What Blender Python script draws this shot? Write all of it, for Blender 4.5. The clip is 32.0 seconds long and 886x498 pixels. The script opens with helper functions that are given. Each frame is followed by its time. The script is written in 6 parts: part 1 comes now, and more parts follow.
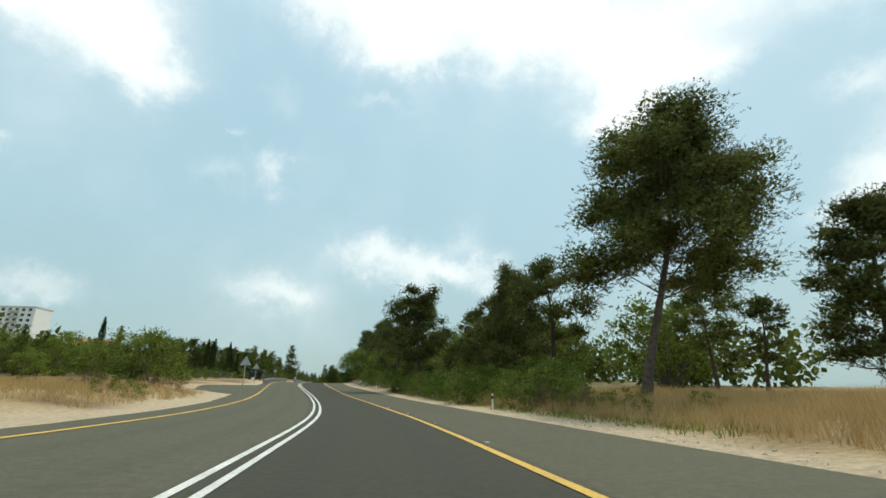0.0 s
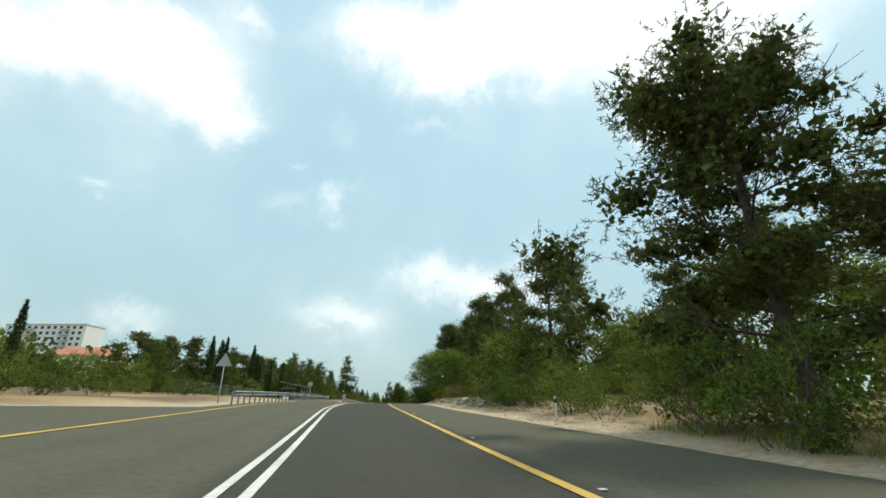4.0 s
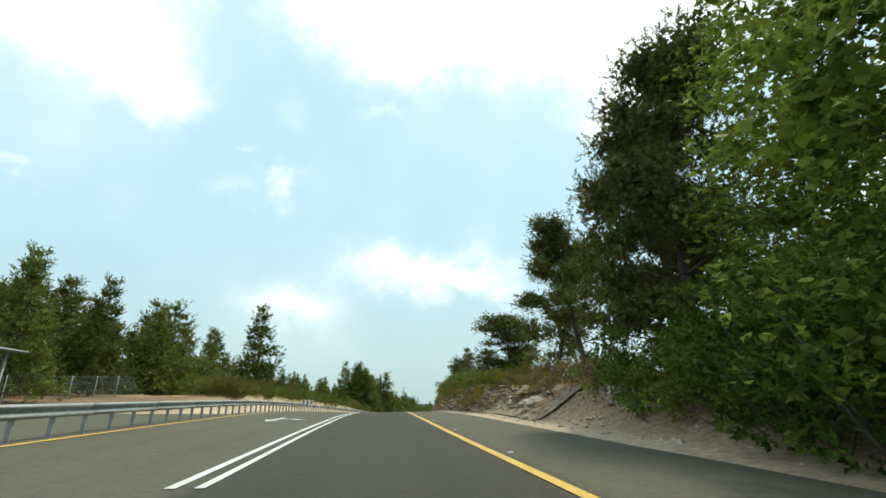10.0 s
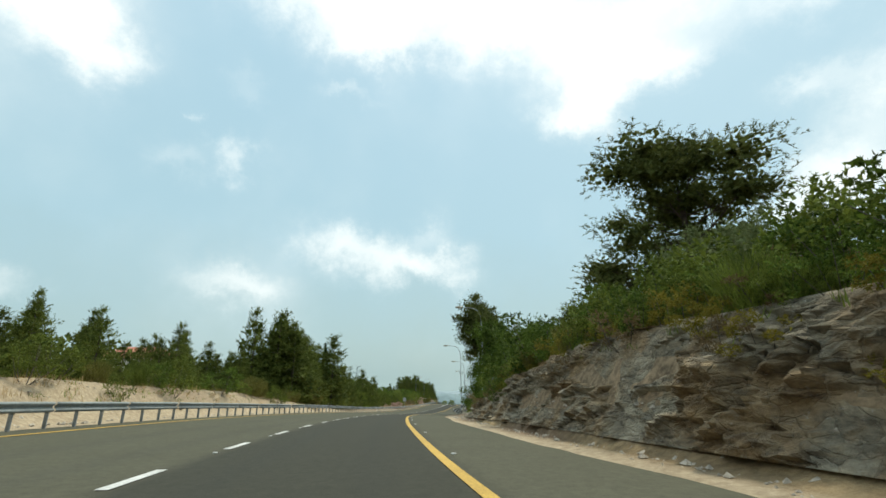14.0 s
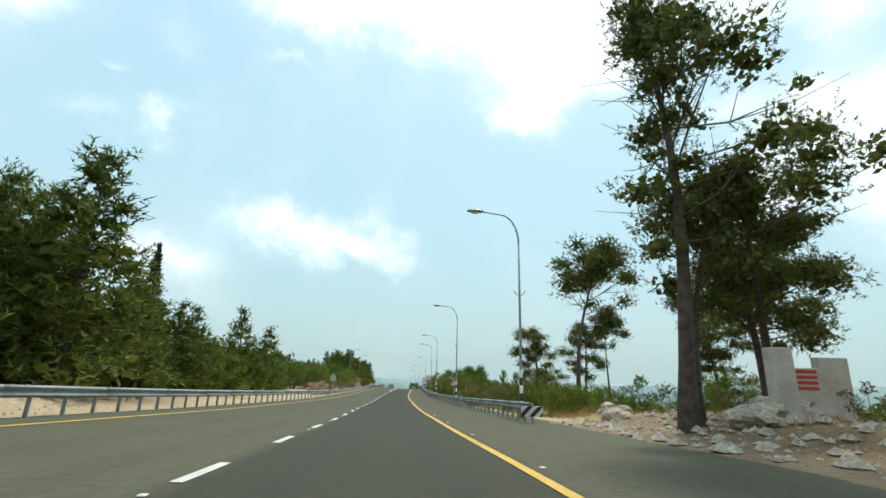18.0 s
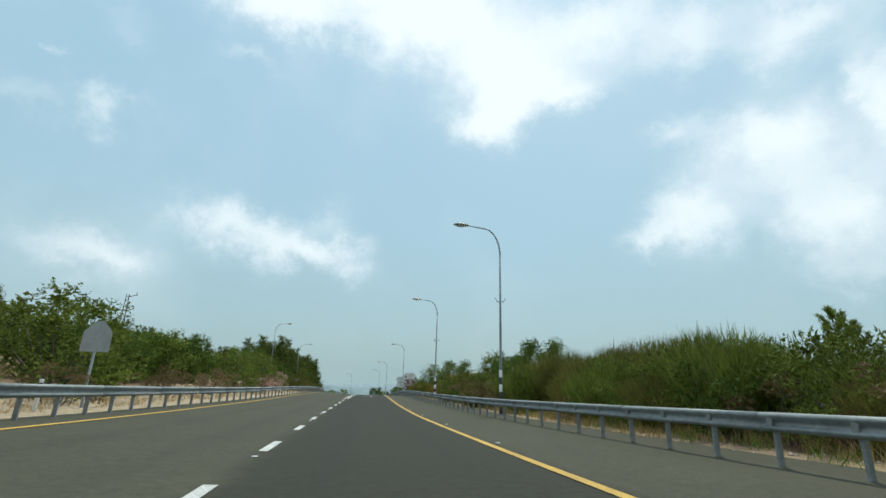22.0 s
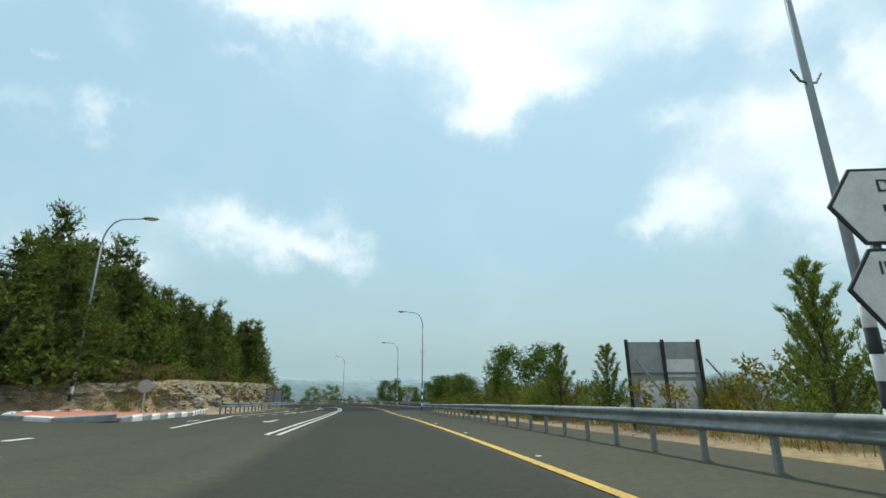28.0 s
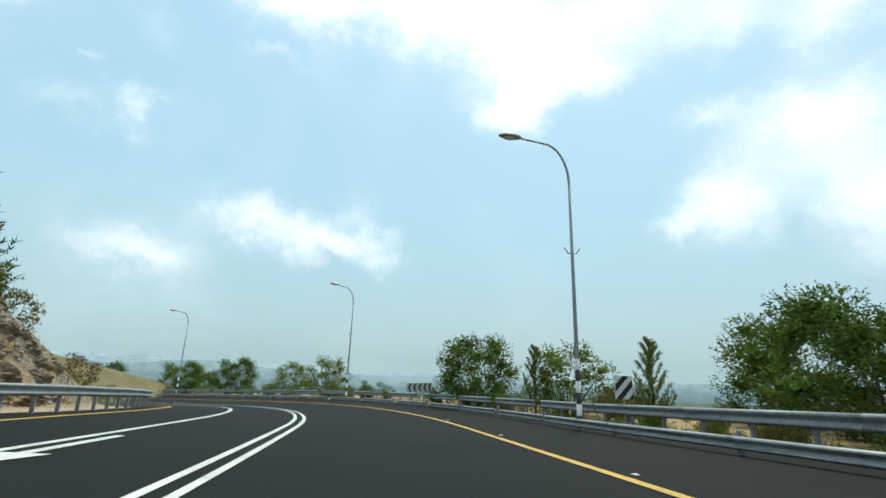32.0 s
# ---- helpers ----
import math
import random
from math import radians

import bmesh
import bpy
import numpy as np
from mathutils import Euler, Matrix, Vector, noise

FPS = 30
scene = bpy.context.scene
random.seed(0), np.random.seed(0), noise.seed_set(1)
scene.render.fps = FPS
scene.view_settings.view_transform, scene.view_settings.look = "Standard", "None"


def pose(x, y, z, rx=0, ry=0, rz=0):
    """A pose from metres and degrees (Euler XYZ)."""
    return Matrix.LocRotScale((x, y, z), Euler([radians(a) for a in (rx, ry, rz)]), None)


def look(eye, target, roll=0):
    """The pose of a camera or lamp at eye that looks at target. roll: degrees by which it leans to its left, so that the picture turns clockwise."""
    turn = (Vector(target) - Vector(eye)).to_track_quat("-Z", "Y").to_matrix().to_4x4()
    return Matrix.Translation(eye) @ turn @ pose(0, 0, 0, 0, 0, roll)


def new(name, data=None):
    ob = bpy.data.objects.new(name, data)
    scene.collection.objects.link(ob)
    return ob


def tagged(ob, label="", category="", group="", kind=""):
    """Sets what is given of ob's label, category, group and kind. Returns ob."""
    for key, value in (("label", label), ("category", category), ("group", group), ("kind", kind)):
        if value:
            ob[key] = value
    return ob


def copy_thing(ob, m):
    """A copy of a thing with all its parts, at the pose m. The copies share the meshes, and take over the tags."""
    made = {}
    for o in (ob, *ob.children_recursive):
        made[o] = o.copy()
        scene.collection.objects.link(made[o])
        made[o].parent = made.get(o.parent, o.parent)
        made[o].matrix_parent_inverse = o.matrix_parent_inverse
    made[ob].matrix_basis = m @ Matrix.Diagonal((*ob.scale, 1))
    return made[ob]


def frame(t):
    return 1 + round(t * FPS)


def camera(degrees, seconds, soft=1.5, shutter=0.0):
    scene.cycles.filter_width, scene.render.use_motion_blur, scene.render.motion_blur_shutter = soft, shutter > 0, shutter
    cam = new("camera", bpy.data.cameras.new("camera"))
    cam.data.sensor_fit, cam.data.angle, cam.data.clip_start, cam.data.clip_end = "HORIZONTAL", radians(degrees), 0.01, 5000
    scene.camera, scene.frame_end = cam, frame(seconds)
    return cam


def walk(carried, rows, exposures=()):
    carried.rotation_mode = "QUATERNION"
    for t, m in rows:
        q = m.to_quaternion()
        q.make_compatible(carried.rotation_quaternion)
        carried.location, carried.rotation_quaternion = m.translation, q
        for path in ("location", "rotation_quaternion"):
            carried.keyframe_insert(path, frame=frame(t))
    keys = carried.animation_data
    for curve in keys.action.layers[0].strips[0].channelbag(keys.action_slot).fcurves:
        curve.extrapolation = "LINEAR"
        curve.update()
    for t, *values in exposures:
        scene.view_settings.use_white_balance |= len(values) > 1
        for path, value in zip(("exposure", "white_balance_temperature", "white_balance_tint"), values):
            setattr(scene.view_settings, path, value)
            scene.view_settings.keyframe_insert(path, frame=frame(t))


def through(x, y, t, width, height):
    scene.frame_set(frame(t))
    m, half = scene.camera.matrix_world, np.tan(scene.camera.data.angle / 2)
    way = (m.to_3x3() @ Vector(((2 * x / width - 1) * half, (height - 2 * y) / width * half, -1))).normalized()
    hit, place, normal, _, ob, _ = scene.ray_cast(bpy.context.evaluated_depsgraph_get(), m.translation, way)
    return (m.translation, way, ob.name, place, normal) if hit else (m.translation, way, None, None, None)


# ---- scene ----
# ---- the road's line and the camera's way along it ----
CAM_H = 1.0
FOV = 91.0
# seconds, metres per second
SPEED = [(0, 11.47), (3.5, 11.92), (5.5, 12.10), (8, 12.65), (11, 13.20), (14.5, 13.92), (18, 14.01), (21, 14.38), (23, 13.92), (25.5, 14.20),
         (27.5, 15.29), (30, 15.65), (32, 15.11)]
# seconds, yaw, pitch and roll of the camera
TURNS = [(0, 0.71, 17.44, 0.4), (0.5, 2.19, 17.72, 0.29), (1, 3.65, 18.01, 0.18), (1.5, 5.13, 18.31, 0.07), (2, 6.43, 18.62, 0),
         (2.5, 7.38, 18.95, 0.06), (3, 8.05, 19.28, 0.14), (3.5, 8.41, 19.65, 0.14), (4, 8.63, 20.01, 0.15), (4.5, 8.99, 20.37, 0.27),
         (5, 9.2, 20.63, 0.34), (5.5, 8.92, 20.66, 0.2), (6, 8.49, 20.58, -0.07), (6.5, 8.21, 20.45, -0.43), (7, 7.81, 20.25, -0.78),
         (7.5, 7.12, 19.92, -0.96), (8, 6.25, 19.58, -1.05), (8.5, 5.17, 19.39, -1.09), (9, 4.05, 19.19, -1.1), (9.5, 3.04, 18.81, -1.14),
         (10, 2.17, 18.49, -1.1), (10.5, 1.58, 18.51, -0.76), (11, 1, 18.57, -0.42), (11.5, 0.07, 18.46, -0.34), (12, -0.82, 18.21, -0.38),
         (12.5, -1.24, 17.73, -0.53), (13, -1.68, 17.2, -0.67), (13.5, -2.61, 16.78, -0.61), (14, -3.77, 16.42, -0.54), (14.5, -5.17, 16.15, -0.61),
         (15, -6.5, 15.89, -0.73), (15.5, -7.31, 15.56, -0.89), (16, -8.04, 15.26, -0.89), (16.5, -9.04, 15.12, -0.45), (17, -10.1, 15.02, 0.19),
         (17.5, -11.11, 14.87, 0.96), (18, -12.06, 14.73, 1.53), (18.5, -12.87, 14.63, 1.31), (19, -13.58, 14.63, 0.98), (19.5, -14.17, 14.88, 1.15),
         (20, -14.77, 15.18, 1.39), (20.5, -15.62, 15.33, 1.39), (21, -16.48, 15.46, 1.38), (21.5, -17.19, 15.65, 1.53), (22, -17.76, 15.87, 1.74),
         (22.5, -18.17, 16.05, 1.91), (23, -18.37, 16.26, 2.11), (23.5, -18.15, 16.52, 2.44), (24, -17.93, 16.78, 2.77), (24.5, -18.2, 17.03, 3.07),
         (25, -18.56, 17.18, 3.19), (25.5, -18.73, 17.08, 2.91), (26, -18.77, 16.86, 2.39), (26.5, -18.58, 16.66, 1.65), (27, -18.29, 16.32, 0.88),
         (27.5, -17.95, 15.63, 0.24), (28, -17.61, 14.94, -0.19), (28.5, -17.4, 14.58, -0.19), (29, -17.14, 14.38, 0.05), (29.5, -16.66, 14.2, 0.47),
         (30, -16.14, 14.13, 0.92), (30.5, -15.74, 14.26, 1.19), (31, -15.34, 14.44, 1.4), (31.5, -14.84, 14.51, 1.59), (32, -14.3, 14.55, 1.78)]
MOUNT_YAW, MOUNT_PITCH = -9.39, 18.75
# seconds, metres that the car keeps to the right of the line
DRIFT = [(0, -.12), (.7, -.23), (1.7, -.58), (3, -.68), (4, -.48), (5.5, -.1), (6.6, .27), (8.5, .29), (9.6, .15), (10.6, .07), (11.6, .14), (12.6, .44), (13.5, .75), (14.5, 1.1), (15.5, 1.2), (16.5, 1.12), (17.1, .97), (17.8, .5), (18.5, -.12),
         (19.5, -.66), (20.5, -.85), (21.6, -.88), (22.5, -.5), (23.5, -.16), (25.5, -.22), (27.5, -.25), (29.5, -.05), (30.5, -.14), (31.5, -.5), (32, -.75)]

STEP = 0.5
def table(rows, k, t):
    return np.interp(t, [r[0] for r in rows], [r[k] for r in rows])

def smooth(v, n):
    pad = np.concatenate([np.full(n, v[0]), v, np.full(n, v[-1])])
    return np.convolve(pad, np.hanning(2 * n + 3)[1:-1] / np.hanning(2 * n + 3).sum(), "valid")

_tt = np.linspace(0, 32, 641)
_vv = table(SPEED, 1, _tt)
_ss = np.concatenate([[0], np.cumsum((_vv[1:] + _vv[:-1]) / 2 * 0.05)])
S_END = float(_ss[-1])
def way(t):
    """Metres gone at t seconds."""
    return float(np.interp(t, _tt, _ss))

BACK, AHEAD = -60.0, S_END + 330.0
_s = np.arange(BACK, AHEAD + STEP, STEP)
_head = np.interp(_s, _ss, smooth(table(TURNS, 1, _tt) - MOUNT_YAW, 6))
_grade = np.interp(_s, _ss, smooth(table(TURNS, 2, _tt) - MOUNT_PITCH, 6))
# past the walk's end the road swings to the left
_turn = [(0, 0), (14, 1.2), (25, 14), (40, 42), (80, 68), (120, 86), (200, 104), (330, 112)]
_head = _head + np.where(_s > S_END, np.interp(_s - S_END, [a for a, b in _turn], [b for a, b in _turn]), 0)
_grade = np.where(_s > S_END, np.interp(_s - S_END, [0, 60, 330], [_grade[-1], -3.0, -2.0]), _grade)
_head, _grade = smooth(_head, 4), smooth(_grade, 6)
_h, _g = np.radians(_head), np.radians(_grade)
_x, _y, _z = (np.concatenate([[0], np.cumsum(d[:-1] * STEP)]) for d in (-np.sin(_h) * np.cos(_g), np.cos(_h) * np.cos(_g), np.sin(_g)))
_i0 = int(round(-BACK / STEP))
_x, _y, _z = _x - _x[_i0], _y - _y[_i0], _z - _z[_i0]
# the road's own line lies beside the car's by its drift
_off = smooth(np.interp(_s, [way(r[0]) for r in DRIFT], [r[1] for r in DRIFT]), 8)
_x, _y = _x - _off * np.cos(_h), _y - _off * np.sin(_h)
_head = np.degrees(np.unwrap(np.arctan2(-np.gradient(_x), np.gradient(_y))))

def road(s, lat=0.0, up=0.0):
    """The place s metres along the road, lat metres to the right of the camera's line and up metres over the asphalt."""
    h = np.radians(np.interp(s, _s, _head))
    return (float(np.interp(s, _s, _x) + lat * np.cos(h)), float(np.interp(s, _s, _y) + lat * np.sin(h)), float(np.interp(s, _s, _z) + up))

def heading(s):
    return float(np.interp(s, _s, _head))
cam = camera(FOV, 32.0, soft=1.6)
rows = []
for t, yaw, pitch, roll in TURNS:
    eye = Vector(road(way(t), float(np.interp(way(t), _s, _off)), CAM_H))
    ya, pi = radians(yaw), radians(pitch)
    rows.append((t, look(eye, eye + Vector((-math.sin(ya) * math.cos(pi), math.cos(ya) * math.cos(pi), math.sin(pi))), roll)))
WB = (6560, 5)                      # kelvin and tint of the dash camera
walk(cam, rows, [(t, e, WB[0] - 410 * min(1, max(0, (t - 17) / 3)), WB[1]) for t, e in ((0, .05), (3, .18), (7, .18), (9, .15), (9.8, .42), (10.6, .42), (11.6, .15), (12, .1), (14, .1), (16, .3), (17, .42), (18, .35), (19, .03), (21, -.08), (23, -.08), (25, -.05), (28, .06), (30, .2), (31, .2), (32, .18))])

# ---- sky, clouds and sun ----
SUN_AZ, SUN_EL = -38.0, 58.0        # degrees: left of the first heading, above the horizon
world = bpy.data.worlds.new("sky")
scene.world = world
world.use_nodes = True
wt = world.node_tree
wt.nodes.clear()
def node(tree, kind, **inputs):
    n = tree.nodes.new(kind)
    for k, v in inputs.items():
        s = n.inputs[int(k[1:])] if k[0] == "i" and k[1:].isdigit() else n.inputs[k]
        if isinstance(v, bpy.types.NodeSocket):
            tree.links.new(v, s)
        else:
            s.default_value = v
    return n
def mth(tree, op, a, b=0.0, c=0.0):
    n = node(tree, "ShaderNodeMath", i0=a, i1=b, i2=c)
    n.operation = op
    return n.outputs[0]
def mix(tree, f, a, b, blend="MIX"):
    n = tree.nodes.new("ShaderNodeMix")
    n.data_type, n.blend_type = "RGBA", blend
    for k, v in ((0, f), (6, a), (7, b)):
        if isinstance(v, bpy.types.NodeSocket):
            tree.links.new(v, n.inputs[k])
        else:
            n.inputs[k].default_value = v if k == 0 else (*v, 1.0)[:4]
    return n.outputs[2]
gen = wt.nodes.new("ShaderNodeTexCoord").outputs["Generated"]
sky_tex = wt.nodes.new("ShaderNodeTexSky")
sky_tex.sky_type, sky_tex.sun_disc = "NISHITA", False
sky_tex.sun_elevation, sky_tex.sun_rotation = radians(SUN_EL), radians(-SUN_AZ)
sky_tex.air_density, sky_tex.dust_density, sky_tex.ozone_density = 1.0, 3.0, 1.0
xyz = node(wt, "ShaderNodeSeparateXYZ", i0=gen)
az = mth(wt, "MULTIPLY", mth(wt, "ARCTAN2", mth(wt, "MULTIPLY", xyz.outputs[0], -1.0), xyz.outputs[1]), 57.2958)
el = mth(wt, "MULTIPLY", mth(wt, "ARCSINE", xyz.outputs[2]), 57.2958)
n1 = node(wt, "ShaderNodeTexNoise", Vector=gen, Scale=8.5, Detail=9.0, Roughness=0.66)
n2 = node(wt, "ShaderNodeTexNoise", Vector=gen, Scale=3.0, Detail=4.0, Roughness=0.5)
warp = node(wt, "ShaderNodeSeparateXYZ", i0=n1.outputs["Color"])
az = mth(wt, "ADD", az, mth(wt, "MULTIPLY", mth(wt, "SUBTRACT", warp.outputs[0], 0.5), 12.0))
el = mth(wt, "ADD", el, mth(wt, "MULTIPLY", mth(wt, "SUBTRACT", warp.outputs[1], 0.5), 10.0))
# the clouds: azimuth to the left, elevation, half width, half height, thickness
CLOUDS = [(59.3, 33.5, 3.3, 2.5, 0.8), (53.8, 35.2, 4.1, 3.2, 0.95), (49.8, 38.2, 4.4, 3.3, 1.1), (44.7, 35.3, 4.8, 3.9, 1.1), (40.3, 32.6, 3.3, 2.3, 0.6), (39.8, 43.3, 3.1, 1.9, 0.5), (21.3, 46.2, 7.6, 3.7, 0.9), (10.7, 43.8, 8, 4.2, 0.85), (-0.8, 46.5, 11.8, 4.3, 1.3),
          (-15.9, 44.2, 10.3, 4.6, 1.4), (-26.5, 37.5, 6.9, 5.4, 1.3), (-22.7, 31.7, 4.6, 2.7, 0.95), (10.6, 35.3, 3.5, 0.8, 0.3), (50.8, 21.7, 1.9, 0.8, 0.32), (30.2, 23.4, 3, 1.9, 0.34), (43.5, 9.9, 3.7, 1.7, 0.55), (10.3, 17.3, 4.2, 2.9, 0.75), (3, 14.7, 6.9, 3.1, 0.95),
          (-3.2, 13.8, 4.2, 2.2, 0.6), (-1.3, 18.7, 2.4, 1.5, 0.3), (21.7, 11.1, 5, 1.9, 0.55), (24.1, 25.4, 2.3, 2.4, 0.65), (24.9, 33.4, 2.2, 1.7, 0.25), (28.5, 29.3, 1, 0.6, 0.35), (4, 41.1, 6.9, 1.7, 0.45), (-34.9, 35.3, 7.3, 2.8, 1), (-39.4, 41.2, 8.2, 3.4, 1.1),
          (-50.8, 37.5, 6.6, 3.8, 0.95), (-62.2, 34.8, 5.6, 3.4, 0.9), (-57.2, 25.6, 5.7, 4.2, 1), (-61.2, 17, 5.5, 5.5, 1), (-48.8, 18.2, 5.1, 3.9, 0.9), (-43.6, 16.3, 3.4, 1.6, 0.45), (-49.1, 28.2, 2.9, 1.5, 0.5), (-67.6, 25.6, 2.5, 5.2, 0.9), (-62.2, 10.1, 3.4, 2.1, 0.4),
          (90, 40, 40, 20, 1), (-115, 35, 36, 25, 1.1), (170, 40, 60, 22, 1), (20, 78, 60, 12, 0.8)]
cover = 0.0
for a, e, wa, we, k in CLOUDS:
    d2 = mth(wt, "ADD", mth(wt, "POWER", mth(wt, "DIVIDE", mth(wt, "ABSOLUTE", mth(wt, "SUBTRACT", az, a)), wa), 2.0),
             mth(wt, "POWER", mth(wt, "DIVIDE", mth(wt, "ABSOLUTE", mth(wt, "SUBTRACT", el, e)), we), 2.0))
    cover = mth(wt, "ADD", cover, mth(wt, "MULTIPLY", mth(wt, "EXPONENT", mth(wt, "MULTIPLY", d2, -1.0)), k))
cover = mth(wt, "ADD", cover, mth(wt, "MULTIPLY", mth(wt, "SUBTRACT", n2.outputs[0], 0.46), 1.15))
ramp = wt.nodes.new("ShaderNodeMapRange")
ramp.interpolation_type = "SMOOTHSTEP"
for k, v in ((0, cover), (1, 0.0), (2, 1.35), (3, 0.0), (4, 1.0)):
    if isinstance(v, bpy.types.NodeSocket):
        wt.links.new(v, ramp.inputs[k])
    else:
        ramp.inputs[k].default_value = v
nishita = mix(wt, 1.0, sky_tex.outputs[0], (0.09, 0.09, 0.09), "MULTIPLY")
haze = wt.nodes.new("ShaderNodeValToRGB")
wt.links.new(mth(wt, "DIVIDE", mth(wt, "MAXIMUM", el, 0.0), 60.0), haze.inputs[0])
haze.color_ramp.elements[0].color = (0.455, 0.605, 0.615, 1)
haze.color_ramp.elements[1].color = (0.485, 0.715, 0.89, 1)
mid = haze.color_ramp.elements.new(0.3)
mid.color = (0.47, 0.685, 0.79, 1)
clear = mix(wt, 0.85, nishita, haze.outputs[0])
final = mix(wt, ramp.outputs[0], clear, (1.03, 1.07, 1.08))
bg = node(wt, "ShaderNodeBackground", Color=final, Strength=1.0)
wt.links.new(bg.outputs[0], wt.nodes.new("ShaderNodeOutputWorld").inputs[0])
sun = new("sun", bpy.data.lights.new("sun", "SUN"))
sun.data.energy, sun.data.angle, sun.data.color = 2.9, radians(6), (1.0, 0.92, 0.76)
sa, se = radians(SUN_AZ), radians(SUN_EL)
sun.matrix_world = look((0, 0, 0), (math.sin(sa) * math.cos(se), -math.cos(sa) * math.cos(se), -math.sin(se)))

# ---- materials ----
def material(name):
    m = bpy.data.materials.new(name)
    m.use_nodes = True
    return m, m.node_tree, m.node_tree.nodes["Principled BSDF"]
def ramp2(tree, f, a, b, lo=0.35, hi=0.65):
    r = tree.nodes.new("ShaderNodeValToRGB")
    tree.links.new(f, r.inputs[0])
    r.color_ramp.elements[0].color, r.color_ramp.elements[1].color = (*a, 1), (*b, 1)
    r.color_ramp.elements[0].position, r.color_ramp.elements[1].position = lo, hi
    return r.outputs[0]
def noise_of(tree, scale, detail=5.0, rough=0.6, obj=True):
    co = tree.nodes.new("ShaderNodeTexCoord").outputs["Object"]
    return node(tree, "ShaderNodeTexNoise", Vector=co, Scale=scale, Detail=detail, Roughness=rough).outputs[0]
def bump(tree, bsdf, height, strength=0.3, dist=0.02):
    b = node(tree, "ShaderNodeBump", Strength=strength, Distance=dist, Height=height)
    tree.links.new(b.outputs[0], bsdf.inputs["Normal"])
def stuff_mat(name, dark, light, scale=3.0, fine=40.0, rough=0.85, metal=0.0, relief=0.3, dist=0.01, spread=0.25):
    """A surface of two tones, mottled at two scales, with fine relief."""
    m, t, b = material(name)
    big, small = noise_of(t, scale), noise_of(t, fine)
    c = ramp2(t, big, dark, light)
    c = mix(t, spread, c, ramp2(t, small, tuple(v * .55 for v in dark), tuple(min(1, v * 1.35) for v in light)))
    t.links.new(c, b.inputs["Base Color"])
    b.inputs["Roughness"].default_value, b.inputs["Metallic"].default_value = rough, metal
    bump(t, b, small, relief, dist)
    return m
def leaf_mat(name, dark, light, through=0.22):
    """Foliage: each leaf its own tone, some light passing through."""
    m, t, b = material(name)
    geo = t.nodes.new("ShaderNodeNewGeometry")
    rnd = t.nodes.new("ShaderNodeObjectInfo").outputs["Random"]
    c = ramp2(t, geo.outputs["Random Per Island"], dark, light, 0.0, 1.0)
    c = mix(t, 0.45, c, ramp2(t, noise_of(t, 0.9, 2.0), dark, light))
    hsv = node(t, "ShaderNodeHueSaturation", Color=c, Value=mth(t, "ADD", mth(t, "MULTIPLY", rnd, 0.4), 0.8))
    t.links.new(hsv.outputs[0], b.inputs["Base Color"])
    b.inputs["Roughness"].default_value = 0.75
    b.inputs["Specular IOR Level"].default_value = 0.12
    tr = node(t, "ShaderNodeBsdfTranslucent", Color=hsv.outputs[0])
    ms = node(t, "ShaderNodeMixShader", i0=through, i1=b.outputs[0], i2=tr.outputs[0])
    t.links.new(ms.outputs[0], t.nodes["Material Output"].inputs[0])
    return m
M_BARK = stuff_mat("pine_bark", (.038, .028, .022), (.11, .083, .064), 4, 30, .95, 0, .8, .03)
M_TWIG = stuff_mat("grey_twig", (.05, .042, .034), (.13, .11, .09), 4, 30, .9, 0, .5, .02)
M_PINE = leaf_mat("pine_needles", (.030, .043, .013), (.170, .190, .052))
M_YPINE = leaf_mat("young_pine_needles", (.030, .052, .012), (.195, .225, .048))
M_CYP = leaf_mat("cypress_foliage", (.018, .035, .013), (.060, .088, .028))
M_FIG = leaf_mat("broad_leaves", (.014, .034, .007), (.190, .275, .046))
M_GLOSSY = leaf_mat("glossy_leaves", (.022, .045, .008), (.32, .42, .075))
M_SHRUB = leaf_mat("shrub_leaves", (.038, .060, .012), (.27, .33, .062))
M_BROOM = leaf_mat("broom_stalks", (.075, .080, .020), (.24, .225, .060))
M_YELLOW = leaf_mat("yellowing_shrub", (.12, .11, .018), (.34, .28, .045))
M_BROWN = leaf_mat("dry_shrub", (.12, .085, .045), (.30, .22, .11))
M_DRY = leaf_mat("dry_grass_blades", (.32, .21, .085), (.62, .45, .21))
M_PALE = leaf_mat("pale_leaves", (.07, .095, .035), (.24, .28, .12))
M_PINK = leaf_mat("pink_blossom", (.34, .22, .17), (.80, .60, .52))
M_STEEL = stuff_mat("galvanised_steel", (.19, .215, .22), (.28, .31, .315), 1.5, 8, .6, .3, .15, .004)
M_POLE = stuff_mat("grey_lamp_pole", (.25, .28, .285), (.30, .33, .335), 1.0, 6, .6, .3, .05, .002, .1)
M_POST = stuff_mat("weathered_steel_post", (.20, .22, .22), (.34, .36, .36), 3, 30, .6, .4, .2, .004)
M_WHITE = stuff_mat("white_paint", (.62, .62, .60), (.80, .80, .78), 3, 30, .6, 0, .1, .004, .12)
M_BLACK = stuff_mat("black_paint", (.012, .012, .013), (.03, .03, .032), 3, 30, .6, 0, .1, .004)
M_RED = stuff_mat("red_paint", (.42, .05, .04), (.55, .09, .06), 3, 30, .55, 0, .1, .004)
M_BROWNSIGN = stuff_mat("brown_sign_face", (.13, .035, .022), (.17, .05, .03), 2, 30, .45, 0, .05, .002)
